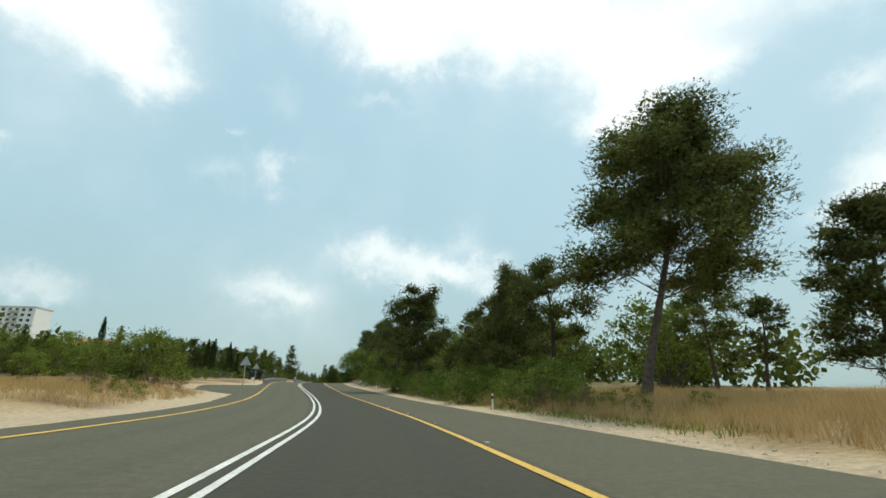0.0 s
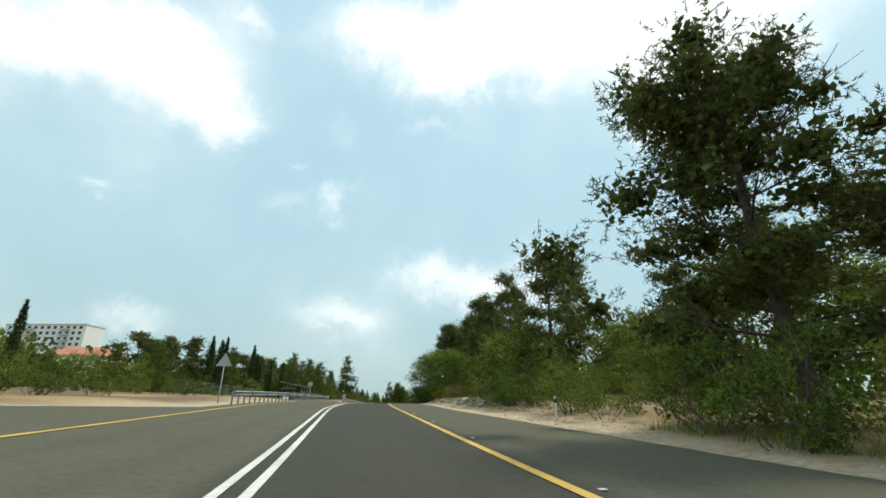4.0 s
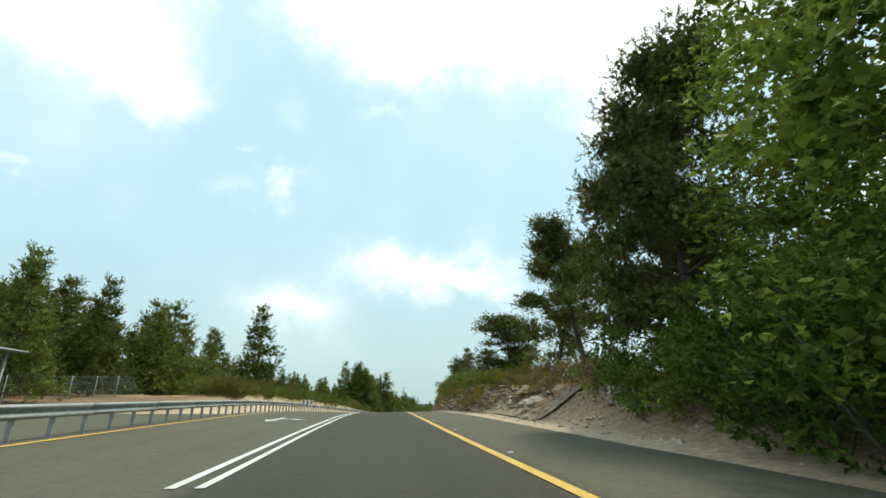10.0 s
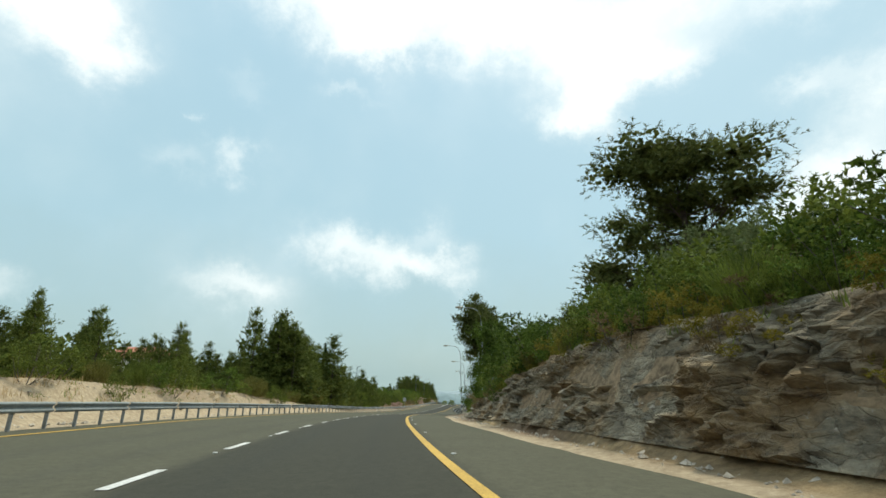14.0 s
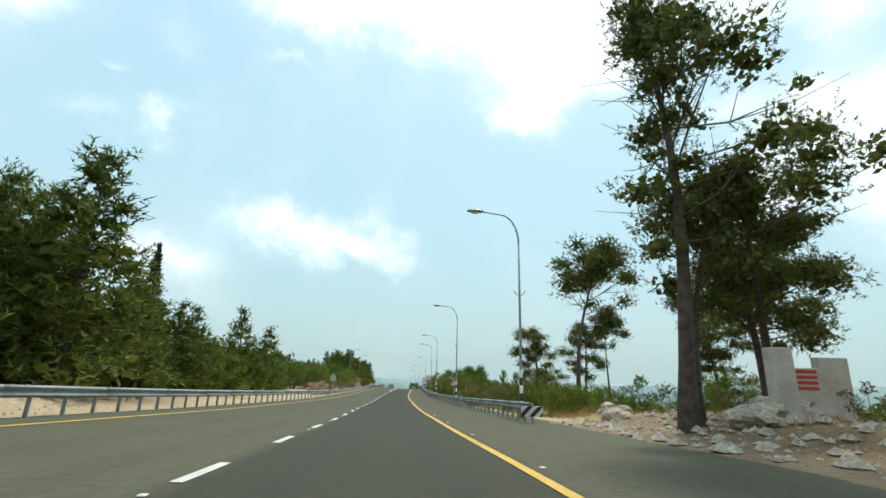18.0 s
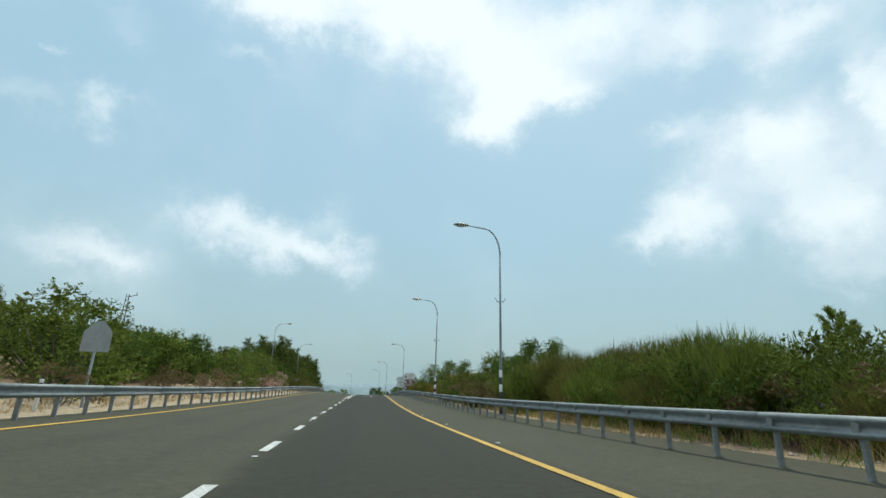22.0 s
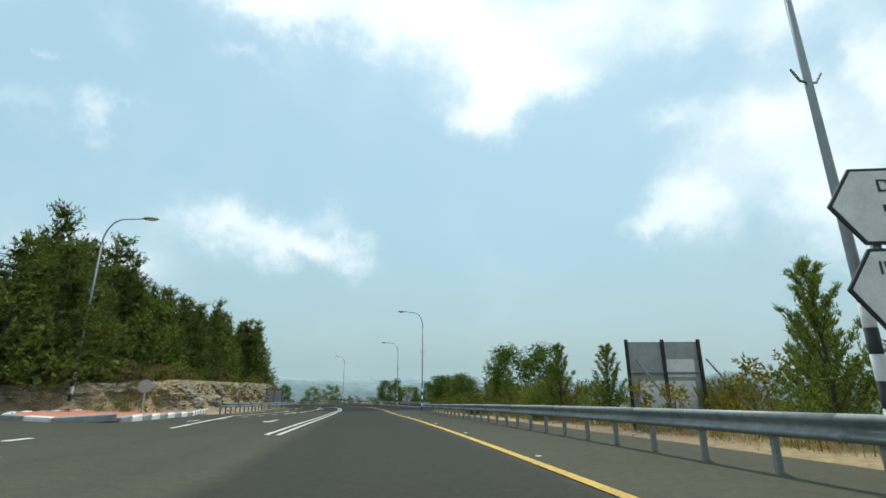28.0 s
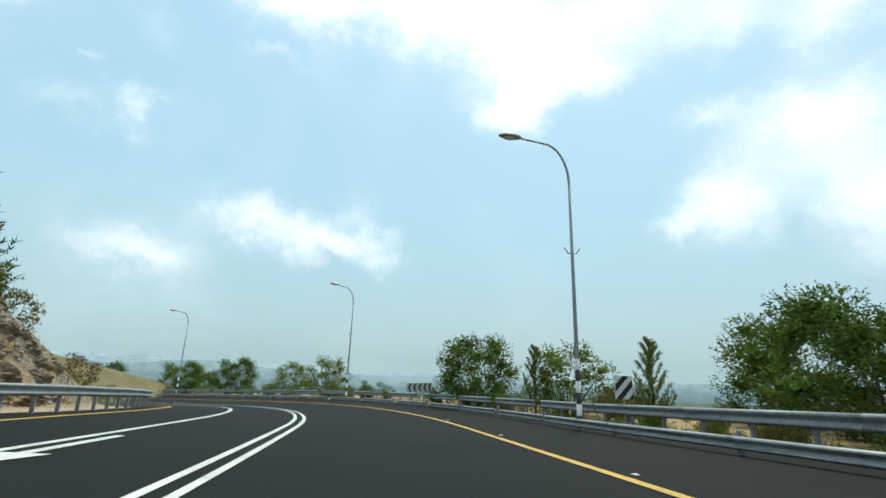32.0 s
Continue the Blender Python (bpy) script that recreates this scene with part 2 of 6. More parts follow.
M_SIGNBACK = stuff_mat("grey_sign_back", (.32, .34, .35), (.40, .42, .43), 2, 8, .55, .4, .05, .002, .08)
M_LINEW = stuff_mat("worn_white_road_paint", (.42, .42, .40), (.66, .66, .64), 1.2, 28, .75, 0, .2, .004, .4)
M_LINEY = stuff_mat("worn_yellow_road_paint", (.40, .25, .045), (.60, .38, .06), 1.2, 28, .75, 0, .2, .004, .35)
M_CONC = stuff_mat("pale_concrete", (.38, .35, .30), (.58, .55, .48), 1.5, 25, .9, 0, .3, .01)
M_ROCK = stuff_mat("limestone", (.24, .21, .17), (.52, .46, .37), 1.1, 9, .95, 0, .9, .06, .45)
M_HEAD = stuff_mat("lamp_housing", (.26, .24, .18), (.38, .35, .27), 4, 30, .5, .2, .1, .004)
M_ROOF = stuff_mat("red_roof_tiles", (.34, .12, .07), (.50, .21, .13), 2, 18, .85, 0, .4, .03)
M_WALL = stuff_mat("pale_stone_wall", (.52, .48, .41), (.70, .66, .58), .7, 10, .9, 0, .2, .01)
m_, t_, b_ = material("window_glass")
b_.inputs["Base Color"].default_value, b_.inputs["Roughness"].default_value = (.04, .05, .06, 1), .12
M_GLASS = m_

def attr(t, name):
    n = t.nodes.new("ShaderNodeAttribute")
    n.attribute_name = name
    return n.outputs["Fac"]
# asphalt: wheel tracks and dusty shoulders follow the lanes, patches and aggregate the noise
M_ASPHALT, t, b = material("asphalt")
lat_, new_ = attr(t, "lat"), attr(t, "fresh")
def band(t, v, c, w):
    return mth(t, "MAXIMUM", mth(t, "SUBTRACT", 1.0, mth(t, "DIVIDE", mth(t, "ABSOLUTE", mth(t, "SUBTRACT", v, c)), w)), 0.0)
big, small = noise_of(t, .35), noise_of(t, 60, 3)
c = mix(t, big, (.094, .088, .070), (.124, .116, .092))
edge_noise = mth(t, "ADD", lat_, mth(t, "MULTIPLY", mth(t, "SUBTRACT", noise_of(t, .8), .5), .5))
lane = node(t, "ShaderNodeMapRange", i0=mth(t, "ABSOLUTE", mth(t, "SUBTRACT", edge_noise, .15)), i1=2.0, i2=2.5, i3=1.0, i4=0.0).outputs[0]
c = mix(t, mth(t, "MULTIPLY", lane, .85), c, (.051, .0495, .044))
c = mix(t, mth(t, "MULTIPLY", mth(t, "ADD", band(t, lat_, 1.1, .5), band(t, lat_, -.9, .5)), .35), c, (.050, .050, .048))
c = mix(t, mth(t, "MULTIPLY", mth(t, "ADD", band(t, lat_, -3.4, .5), band(t, lat_, -5.2, .5)), .3), c, (.075, .073, .068))
fresh_c = mix(t, big, (.005, .006, .0065), (.010, .0115, .012))
c = mix(t, mth(t, "MULTIPLY", new_, .97), c, fresh_c)
grain = mix(t, .5, ramp2(t, small, (.35, .35, .35), (1.6, 1.6, 1.55), .3, .7), ramp2(t, noise_of(t, 7, 6, .7), (.6, .6, .6), (1.35, 1.33, 1.28), .35, .65))
c = mix(t, .75, c, grain, "MULTIPLY")
c = mix(t, 1.0, c, (.81, .845, .755), "MULTIPLY")
t.links.new(c, b.inputs["Base Color"])
b.inputs["Roughness"].default_value = .88
b.inputs["Specular IOR Level"].default_value = .15
bump(t, b, small, .35, .006)
# ground cover: sand, dry grass, soil and rock by the lie of the land
M_GROUND, t, b = material("ground")
sand, dry, rocky = attr(t, "sand"), attr(t, "dry"), attr(t, "rocky")
fine, coarse = noise_of(t, 5, 8, .7), noise_of(t, .5, 6)
c = mix(t, coarse, (.085, .052, .026), (.215, .132, .068))
c = mix(t, attr(t, "wood"), c, ramp2(t, coarse, (.035, .050, .020), (.095, .100, .045)))
c = mix(t, dry, c, ramp2(t, fine, (.21, .145, .06), (.40, .29, .13)))
c = mix(t, sand, c, ramp2(t, fine, (.25, .185, .115), (.54, .44, .30), .3, .7))
c = mix(t, rocky, c, ramp2(t, fine, (.11, .078, .045), (.42, .31, .19), .35, .68))
t.links.new(c, b.inputs["Base Color"])
b.inputs["Roughness"].default_value = .95
bump(t, b, noise_of(t, 9, 8, .75), .8, .06)
M_FACE, t, b = material("quarried_rock_face")
co = t.nodes.new("ShaderNodeTexCoord").outputs["Object"]
flat_co = node(t, "ShaderNodeMapping", Vector=co, Scale=(1.0, 1.0, 2.3)).outputs[0]
f1, f3 = noise_of(t, .55, 5), noise_of(t, .3, 4)
f2 = node(t, "ShaderNodeTexNoise", Vector=flat_co, Scale=2.4, Detail=10.0, Roughness=.78).outputs[0]
f4 = node(t, "ShaderNodeTexNoise", Vector=flat_co, Scale=7.0, Detail=6.0, Roughness=.7).outputs[0]
c = ramp2(t, f2, (.036, .029, .017), (.60, .51, .36), .38, .66)
jog = node(t, "ShaderNodeVectorMath", i0=flat_co, i1=node(t, "ShaderNodeTexNoise", Vector=co, Scale=1.6, Detail=4.0).outputs["Color"]).outputs[0]
cell = node(t, "ShaderNodeTexVoronoi", Vector=jog, Scale=2.4)
crack = t.nodes.new("ShaderNodeTexVoronoi")
crack.feature = "DISTANCE_TO_EDGE"
t.links.new(jog, crack.inputs["Vector"])
crack.inputs["Scale"].default_value = 2.4
tone = node(t, "ShaderNodeSeparateXYZ", i0=cell.outputs["Color"]).outputs[0]
c = mix(t, .42, c, mix(t, tone, (.075, .062, .038), (.56, .50, .37)))
ochre = ramp2(t, f1, (0, 0, 0), (1, 1, 1), .46, .58)
c = mix(t, mth(t, "MULTIPLY", ochre, .7), c, ramp2(t, f2, (.12, .068, .028), (.56, .37, .17), .35, .68))
c = mix(t, mth(t, "MULTIPLY", ramp2(t, f4, (0, 0, 0), (1, 1, 1), .60, .66), ramp2(t, f3, (.15, .15, .15), (1, 1, 1), .42, .6)), c, (.55, .51, .43))
t.links.new(c, b.inputs["Base Color"])
b.inputs["Roughness"].default_value = .95
gap = node(t, "ShaderNodeMapRange", i0=crack.outputs["Distance"], i1=0.0, i2=.07, i3=0.0, i4=1.0).outputs[0]
bump(t, b, mth(t, "ADD", f2, mth(t, "MULTIPLY", gap, .35)), 1.0, .16)

# ---- the lie of the land ----
rng = np.random.default_rng(7)
def tab(rows, s):
    return np.interp(s, [r[0] for r in rows], [r[1] for r in rows])
CENTRE = -2.1
# distance along the road, metres to the right of the line
R_EDGE = [(-60, 7.0), (30, 7.0), (60, 6.6), (75, 6.1), (110, 6.4), (125, 5.6), (150, 5.7), (165, 5.5), (185, 5.0), (200, 4.9), (215, 5.5), (240, 7.2),
          (254, 8.2), (290, 8.3), (330, 7.5), (380, 7.0), (405, 7.2), (424, 7.6), (434, 9.3), (445, 9.0), (780, 8.6)]
RAIL_R = [(250, 6.3), (258, 6.75), (285, 6.6), (315, 5.8), (340, 5.3), (380, 5.2), (402, 5.5), (420, 5.9), (427, 7.8), (434, 8.1), (441, 8.0), (450, 7.4), (560, 7.1)]
L_EDGE = [(-60, -8.0), (10, -8.0), (45, -8.6), (51, -13.0), (64, -14.0), (72, -8.0), (110, -7.6), (120, -24.0), (140, -24.0), (150, -9.0), (180, -9.6), (235, -9.6), (300, -8.6),
          (340, -8.3), (366, -8.8), (376, -20.0), (400, -20.0), (408, -10.5), (440, -10.5), (480, -9.5), (780, -9.5)]
RAIL_L = [(70, -7.6), (115, -7.2), (126, -6.9), (150, -8.2), (180, -9.0), (235, -9.0), (260, -9.2), (300, -8.1), (340, -7.8), (372, -8.3), (405, -9.6), (520, -9.2)]
# height and reach of the banks on both sides
R_BANK = [(-60, .5), (40, .5), (60, .3), (85, .7), (110, .8), (130, 1.2), (148, 1.5), (160, 2.0), (175, 2.2), (186, 2.5), (191, 2.4), (197, 1.6), (206, .9), (218, .6), (235, .5), (248, .6),
          (256, .2), (290, .3), (320, .8), (350, .8), (375, .1), (780, -.2)]
R_STEEP = [(-60, 7), (60, 5), (110, 4), (140, 3.0), (150, 2.2), (200, 1.6), (212, 3), (250, 4), (780, 4)]
R_FAR = [(-60, .02), (200, .02), (250, -.06), (300, -.12), (440, -.3), (780, -.3)]
L_BANK = [(-60, .6), (40, .7), (60, .3), (110, .4), (145, .4), (160, 1.2), (175, 1.7), (215, 1.8), (235, 1.0), (255, .4), (300, .5), (360, 1.2), (374, .8), (400, 1.2), (412, 2.4), (440, 3.2),
          (455, 3.6), (464, 1.6), (474, .5), (780, .4)]
L_STEEP = [(-60, 6), (150, 5), (160, 2.5), (230, 2.5), (260, 5), (370, 5), (405, 2.5), (470, 2.2), (500, 5), (780, 5)]
L_FAR = [(-60, .03), (200, .04), (330, .10), (400, .12), (450, .10), (490, -.1), (780, -.1)]
def cross(lat):
    """The road's fall across its width: the far lane lies higher."""
    return np.maximum(0.0, -(np.asarray(lat) - CENTRE)) * 0.05
def step01(v):
    v = np.clip(v, 0, 1)
    return v * v * (3 - 2 * v)
def land(s, lat):
    """Height of the ground over the road's line."""
    lat, s = np.asarray(lat, float), np.asarray(s, float)
    er, el_ = tab(R_EDGE, s), tab(L_EDGE, s)
    dr, dl = lat - er, el_ - lat
    z = np.where((dr < 0) & (dl < 0), cross(lat) - .08, 0.0)
    zr = -.03 + tab(R_BANK, s) * step01((dr - .8) / tab(R_STEEP, s)) + tab(R_FAR, s) * np.maximum(0, dr - 7)
    zl = cross(el_) - .03 + tab(L_BANK, s) * step01((dl - 1.2) / tab(L_STEEP, s)) + tab(L_FAR, s) * np.maximum(0, np.minimum(dl, 45) - 7)
    return np.where(dr >= 0, zr, np.where(dl >= 0, zl, z))
def ground_at(s, lat, up=0.0):
    return Vector(road(s, lat, float(land(s, lat)) + up))
def mesh_from(name, verts, faces, mats, smooth_=False, attrs=()):
    me = bpy.data.meshes.new(name)
    me.from_pydata([tuple(v) for v in verts], [], [tuple(f) for f in faces])
    for m in (mats if isinstance(mats, (list, tuple)) else [mats]):
        me.materials.append(m)
    for an, vals in attrs:
        a = me.attributes.new(an, "FLOAT", "POINT")
        a.data.foreach_set("value", np.asarray(vals, np.float32))
    if smooth_:
        me.polygons.foreach_set("use_smooth", [True] * len(me.polygons))
    me.update()
    return me
def grid_faces(nr, nc):
    i = np.arange((nr - 1) * (nc - 1))
    r, c = i // (nc - 1), i % (nc - 1)
    a = r * nc + c
    return np.stack([a, a + 1, a + nc + 1, a + nc], 1)
LATS = np.concatenate([-np.array([62, 54, 47, 41, 36, 32, 28.5, 25.5, 23, 21, 19, 17.5, 16, 15, 14, 13.2, 12.4, 11.6, 10.8, 10.2, 9.6, 9, 8.4, 7.8, 7.0, 4.0]), [0.0],
                       [3.5, 4.6, 5.0, 5.4, 5.8, 6.2, 6.6, 7, 7.4, 7.9, 8.4, 9, 9.6, 10.2, 11, 12, 13, 14.2, 15.6, 17, 19, 21.5, 24, 27, 31, 36, 42, 50, 60]])
SS = np.arange(-56, 700, 1.5)
def build_ground():
    nr, nc = len(SS), len(LATS)
    hs = np.radians(np.interp(SS, _s, _head))
    px, py, pz = (np.interp(SS, _s, v) for v in (_x, _y, _z))
    S, L = np.meshgrid(SS, LATS, indexing="ij")
    Lw = np.where((S > 420) & (L < -30), -30 + (L + 30) * np.interp(S, [420, 470], [1, .3]), L)
    Z = land(S, Lw)
    X, Y = px[:, None] + Lw * np.cos(hs)[:, None], py[:, None] + Lw * np.sin(hs)[:, None]
    er, el_ = tab(R_EDGE, S), tab(L_EDGE, S)
    off = np.maximum(Lw - er, el_ - Lw)
    bumpy = np.array([noise.noise((x * .45, y * .45, 0)) * .5 + noise.noise((x * 1.7, y * 1.7, 3)) * .25 for x, y in zip(X.ravel(), Y.ravel())]).reshape(X.shape)
    right = Lw > 0
    amp = np.clip(off - .3, 0, 1) * np.where(right, np.clip(tab(R_BANK, S) * .22, .06, .35), np.clip(tab(L_BANK, S) * .2, .05, .3))
    amp = np.where(right & (S > 138) & (S < 213) & (off < 3.6), .02, amp)
    amp = np.where(~right & (S > 400) & (S < 476) & (off < 4.5), .02, amp)
    Zr = Z + bumpy * amp
    zz = pz[:, None] + Zr
    patch = np.array([noise.noise((x * .16, y * .16, 9)) for x, y in zip(X.ravel(), Y.ravel())]).reshape(X.shape)
    sand = np.clip(1.5 - off / np.where(right, np.interp(S, [40, 60, 110, 118, 148, 158, 204, 214, 240, 260, 290, 330], [1.6, 1.8, 2.4, 1.6, 1.2, .5, .5, 1.3, 1.3, 1.8, 1.0, .9]), np.interp(S, [50, 150, 160, 235, 245, 360, 400], [3.0, 3.0, 4.2, 4.2, 4.5, 5, 1.5])) + patch * .8, 0, 1)
    sand = sand * np.where(right, np.interp(S, [208, 216, 252, 256, 266, 276], [1, .3, .3, .7, .7, .35]), 1)
    dry = np.clip(.35 + patch * 2.2 + np.where(right, np.interp(S, [30, 45, 205, 215, 245, 258], [.7, -.1, 0, -.5, -.5, .3]), np.interp(S, [55, 80], [.8, -.2])), 0, 1)
    rocky = np.clip(np.where(right, np.interp(S, [58, 68, 130, 150, 208, 225, 250, 256], [0, .7, .8, 1, 1, .3, .4, 0]), np.interp(S, [395, 410, 470, 485], [0, 1, 1, .2])) * np.clip(off * 1.2 - .8, 0, 1) * np.clip(4.5 - off * .6, 0, 1), 0, 1)
    verts = np.stack([X, Y, zz], 2).reshape(-1, 3)
    faces = list(map(tuple, grid_faces(nr, nc)[:, ::-1]))
    wood = np.clip((off - 14) / 16 + patch * .6, 0, 1) * np.where(right & (S < 32), .2, 1)
    A = [sand.ravel(), dry.ravel(), rocky.ravel(), wood.ravel()]
    # beyond the near land the same sheet runs on to the horizon
    ring = [r * nc for r in range(nr)] + [(nr - 1) * nc + c for c in range(1, nc)] + [r * nc + nc - 1 for r in range(nr - 2, -1, -1)] + [c for c in range(nc - 2, 0, -1)]
    cx, cy = float(np.mean(_x)), float(np.mean(_y))
    base = verts[ring]
    zmid = float(np.mean(base[:, 2]))
    prev, allv, start = ring, [verts], len(verts)
    for k, drop in ((1.25, -9), (1.8, -32), (3, -75), (6, -150), (14, -360)):
        v = base.copy()
        v[:, 0], v[:, 1] = cx + (base[:, 0] - cx) * k + np.sign(base[:, 0] - cx) * (k - 1) * 60, cy + (base[:, 1] - cy) * k
        f = min(1, (k - 1) / 2)
        v[:, 2] = base[:, 2] * (1 - f) + zmid * f + drop * min(1, f + .3)
        cur = list(range(start, start + len(ring)))
        n = len(ring)
        faces += [(prev[(i + 1) % n], prev[i], cur[i], cur[(i + 1) % n]) for i in range(n)]
        allv.append(v)
        A = [np.concatenate([A[0], np.zeros(n)]), np.concatenate([A[1], np.full(n, .4)]), np.concatenate([A[2], np.zeros(n)]), np.concatenate([A[3], np.ones(n)])]
        prev, start = cur, start + n
    me = mesh_from("ground", np.concatenate(allv), faces, M_GROUND, True, (("sand", A[0]), ("dry", A[1]), ("rocky", A[2]), ("wood", A[3])))
    return tagged(new("ground", me), "pale sandy ground with dry grass, soil and rocky banks beside the road", "ground", kind="structure")
build_ground()
def build_road():
    ss = np.arange(-56, 690, 1.0)
    lo, hi = tab(L_EDGE, ss), tab(R_EDGE, ss)
    L = np.concatenate([lo[:, None] + (CENTRE - lo)[:, None] * np.linspace(0, 1, 7)[None, :-1], CENTRE + (hi - CENTRE)[:, None] * np.linspace(0, 1, 9)[None]], 1)
    k = L.shape[1]
    jag = np.array([noise.noise((s * .7, 1, 0)) for s in ss]) * .18
    L[:, -1] += jag
    L[:, 0] -= jag
    hs = np.radians(np.interp(ss, _s, _head))
    X, Y = np.interp(ss, _s, _x)[:, None] + L * np.cos(hs)[:, None], np.interp(ss, _s, _y)[:, None] + L * np.sin(hs)[:, None]
    Z = np.interp(ss, _s, _z)[:, None] + cross(L)
    Z[:, 0] -= .06
    Z[:, -1] -= .06
    fresh = np.repeat(np.interp(ss, [245, 275, 380, 400, 428, 429.5], [0, .2, .2, .5, .5, 1])[:, None], k, 1)
    me = mesh_from("road", np.stack([X, Y, Z], 2).reshape(-1, 3), grid_faces(len(ss), k)[:, ::-1], M_ASPHALT, True, (("lat", L.ravel()), ("fresh", fresh.ravel())))
    return tagged(new("road", me), "two-lane grey asphalt road with dusty shoulders and darker wheel tracks", "road", kind="structure")
ROAD = build_road()
def part(name, data, mat_, parent, label="", m=None):
    """Links a bmesh or mesh as one mesh object under a thing or part."""
    if isinstance(data, bmesh.types.BMesh):
        me = bpy.data.meshes.new(name)
        data.to_mesh(me)
        data.free()
        data = me
    if mat_ and not data.materials:
        data.materials.append(mat_)
    ob = new(name, data)
    ob.parent = parent
    if m is not None:
        ob.matrix_basis = m
    if label:
        tagged(ob, label)
    return ob
def at(s, lat, up=0.0, turn=0.0, k=1.0):
    """A pose on the ground beside the road, facing along it; turn in degrees to the left."""
    return pose(*ground_at(s, lat, up), 0, 0, heading(s) + turn) @ Matrix.Diagonal((k, k, k, 1))
def strip(name, s0, s1, lat, width, mat_, up=.012, step=1.0, end_lat=None):
    n = max(2, int((s1 - s0) / step) + 1)
    ss = np.linspace(s0, s1, n)
    l0 = (tab(lat, ss) if isinstance(lat, list) else np.full(n, float(lat)))
    if end_lat is not None:
        l0 = np.linspace(l0[0], end_lat, n)
    v = []
    for s, l in zip(ss, l0):
        for q in (l - width / 2, l + width / 2):
            v.append(road(s, q, float(cross(q)) + up))
    return part(name, mesh_from(name, v, grid_faces(n, 2)[:, ::-1], mat_), None, ROAD)
YEL = [(-60, 2.3), (10, 2.3), (25, 2.15), (50, 2.0), (75, 2.3), (365, 2.3), (400, 2.75), (780, 2.8)]
strip("edge_line", -56, 660, YEL, .17, M_LINEY)
CEN = [(-60, -2.0), (10, -1.95), (25, -1.75), (50, -1.65), (75, -2.05), (100, -2.1), (365, -2.15), (376, -2.4), (389, -2.85), (440, -2.65), (780, -2.5)]
LYL = [(-60, -6.5), (60, -6.6), (110, -6.4), (150, -7.4), (180, -7.8), (235, -7.6), (300, -6.9), (366, -7.2), (408, -9.3), (440, -8.4), (780, -7.5)]
strip("edge_line", -56, 112, LYL, .16, M_LINEY)
strip("edge_line", 130, 364, LYL, .16, M_LINEY)
strip("edge_line", 410, 660, LYL, .16, M_LINEY)
for a, b in ((-56, 117.6), (127.8, 176), (334, 373.6), (389, 660)):
    for d in (-.17, .17):
        strip("centre_line", a, b, [(p, q + d) for p, q in CEN], .13, M_LINEW)
for i in range(34):
    strip("lane_dash", 177 + i * 4.6, 178.6 + i * 4.6, CEN, .16, M_LINEW)

# ---- plants ----
def tube(pts, radii, sides=7):
    """A tapered round limb along a line of points."""
    pts = [Vector(p) for p in pts]
    v, f = [], []
    for i, p in enumerate(pts):
        d = (pts[min(i + 1, len(pts) - 1)] - pts[max(i - 1, 0)]).normalized()
        a = d.cross(Vector((.3, .9, .1))).normalized()
        b_ = d.cross(a)
        for j in range(sides):
            q = 2 * math.pi * j / sides
            v.append(p + (a * math.cos(q) + b_ * math.sin(q)) * radii[i])
    for i in range(len(pts) - 1):
        for j in range(sides):
            k = (j + 1) % sides
            f.append((i * sides + j, i * sides + k, (i + 1) * sides + k, (i + 1) * sides + j))
    f.append(tuple(range((len(pts) - 1) * sides, len(pts) * sides)))
    return v, f
def joined(pieces):
    v, f = [], []
    for pv, pf in pieces:
        n = len(v)
        v += list(pv)
        f += [tuple(i + n for i in q) for q in pf]
    return v, f
def blades(cen, axis, length, width, r, quads=True):
    """Leaves at cen along axis (arrays), with random roll: diamonds, or slim needles of one triangle."""
    n = len(cen)
    axis = axis / np.linalg.norm(axis, axis=1, keepdims=True)
    side = np.cross(axis, r.normal(size=(n, 3)))
    side /= np.linalg.norm(side, axis=1, keepdims=True) + 1e-9
    L = (length * r.uniform(.6, 1.3, n))[:, None] / 2
    W = (width * r.uniform(.7, 1.3, n))[:, None] / 2
    if quads:
        v = np.stack([cen - axis * L, cen + side * W, cen + axis * L, cen - side * W], 1).reshape(-1, 3)
        return v, np.arange(4 * n).reshape(n, 4).tolist()
    v = np.stack([cen - axis * L + side * W, cen - axis * L - side * W, cen + axis * L], 1).reshape(-1, 3)
    return v, np.arange(3 * n).reshape(n, 3).tolist()
def core(c, rad, n, r, size):
    """Shaded inner twigs and leaves that close the heart of a crown."""
    d = r.normal(size=(n, 3))
    d /= np.linalg.norm(d, axis=1, keepdims=True)
    return blades(np.asarray(c) + d * np.asarray(rad) * r.uniform(0, .62, (n, 1)), r.normal(size=(n, 3)), size, size * .8, r)
def shell(c, rad, n, r, inner=.35):
    """Points within a lumpy ellipsoid, thick towards its skin."""
    d = r.normal(size=(n, 3))
    d /= np.linalg.norm(d, axis=1, keepdims=True)
    k = r.uniform(inner, 1, (n, 1)) ** .6
    lump = 1 + .22 * np.sin(d[:, :1] * 5 + r.uniform(0, 6)) * np.cos(d[:, 1:2] * 4 + r.uniform(0, 6))
    return np.asarray(c) + d * k * lump * np.asarray(rad), d
def tufts(cen, out, per, length, width, r, up=.5):
    c = np.repeat(cen, per, 0)
    o = np.repeat(out, per, 0) * .7 + r.normal(size=(len(c), 3)) * .75 + np.array([0, 0, up])
    o /= np.linalg.norm(o, axis=1, keepdims=True)
    return blades(c + o * length * .45, o, length, width, r, False)
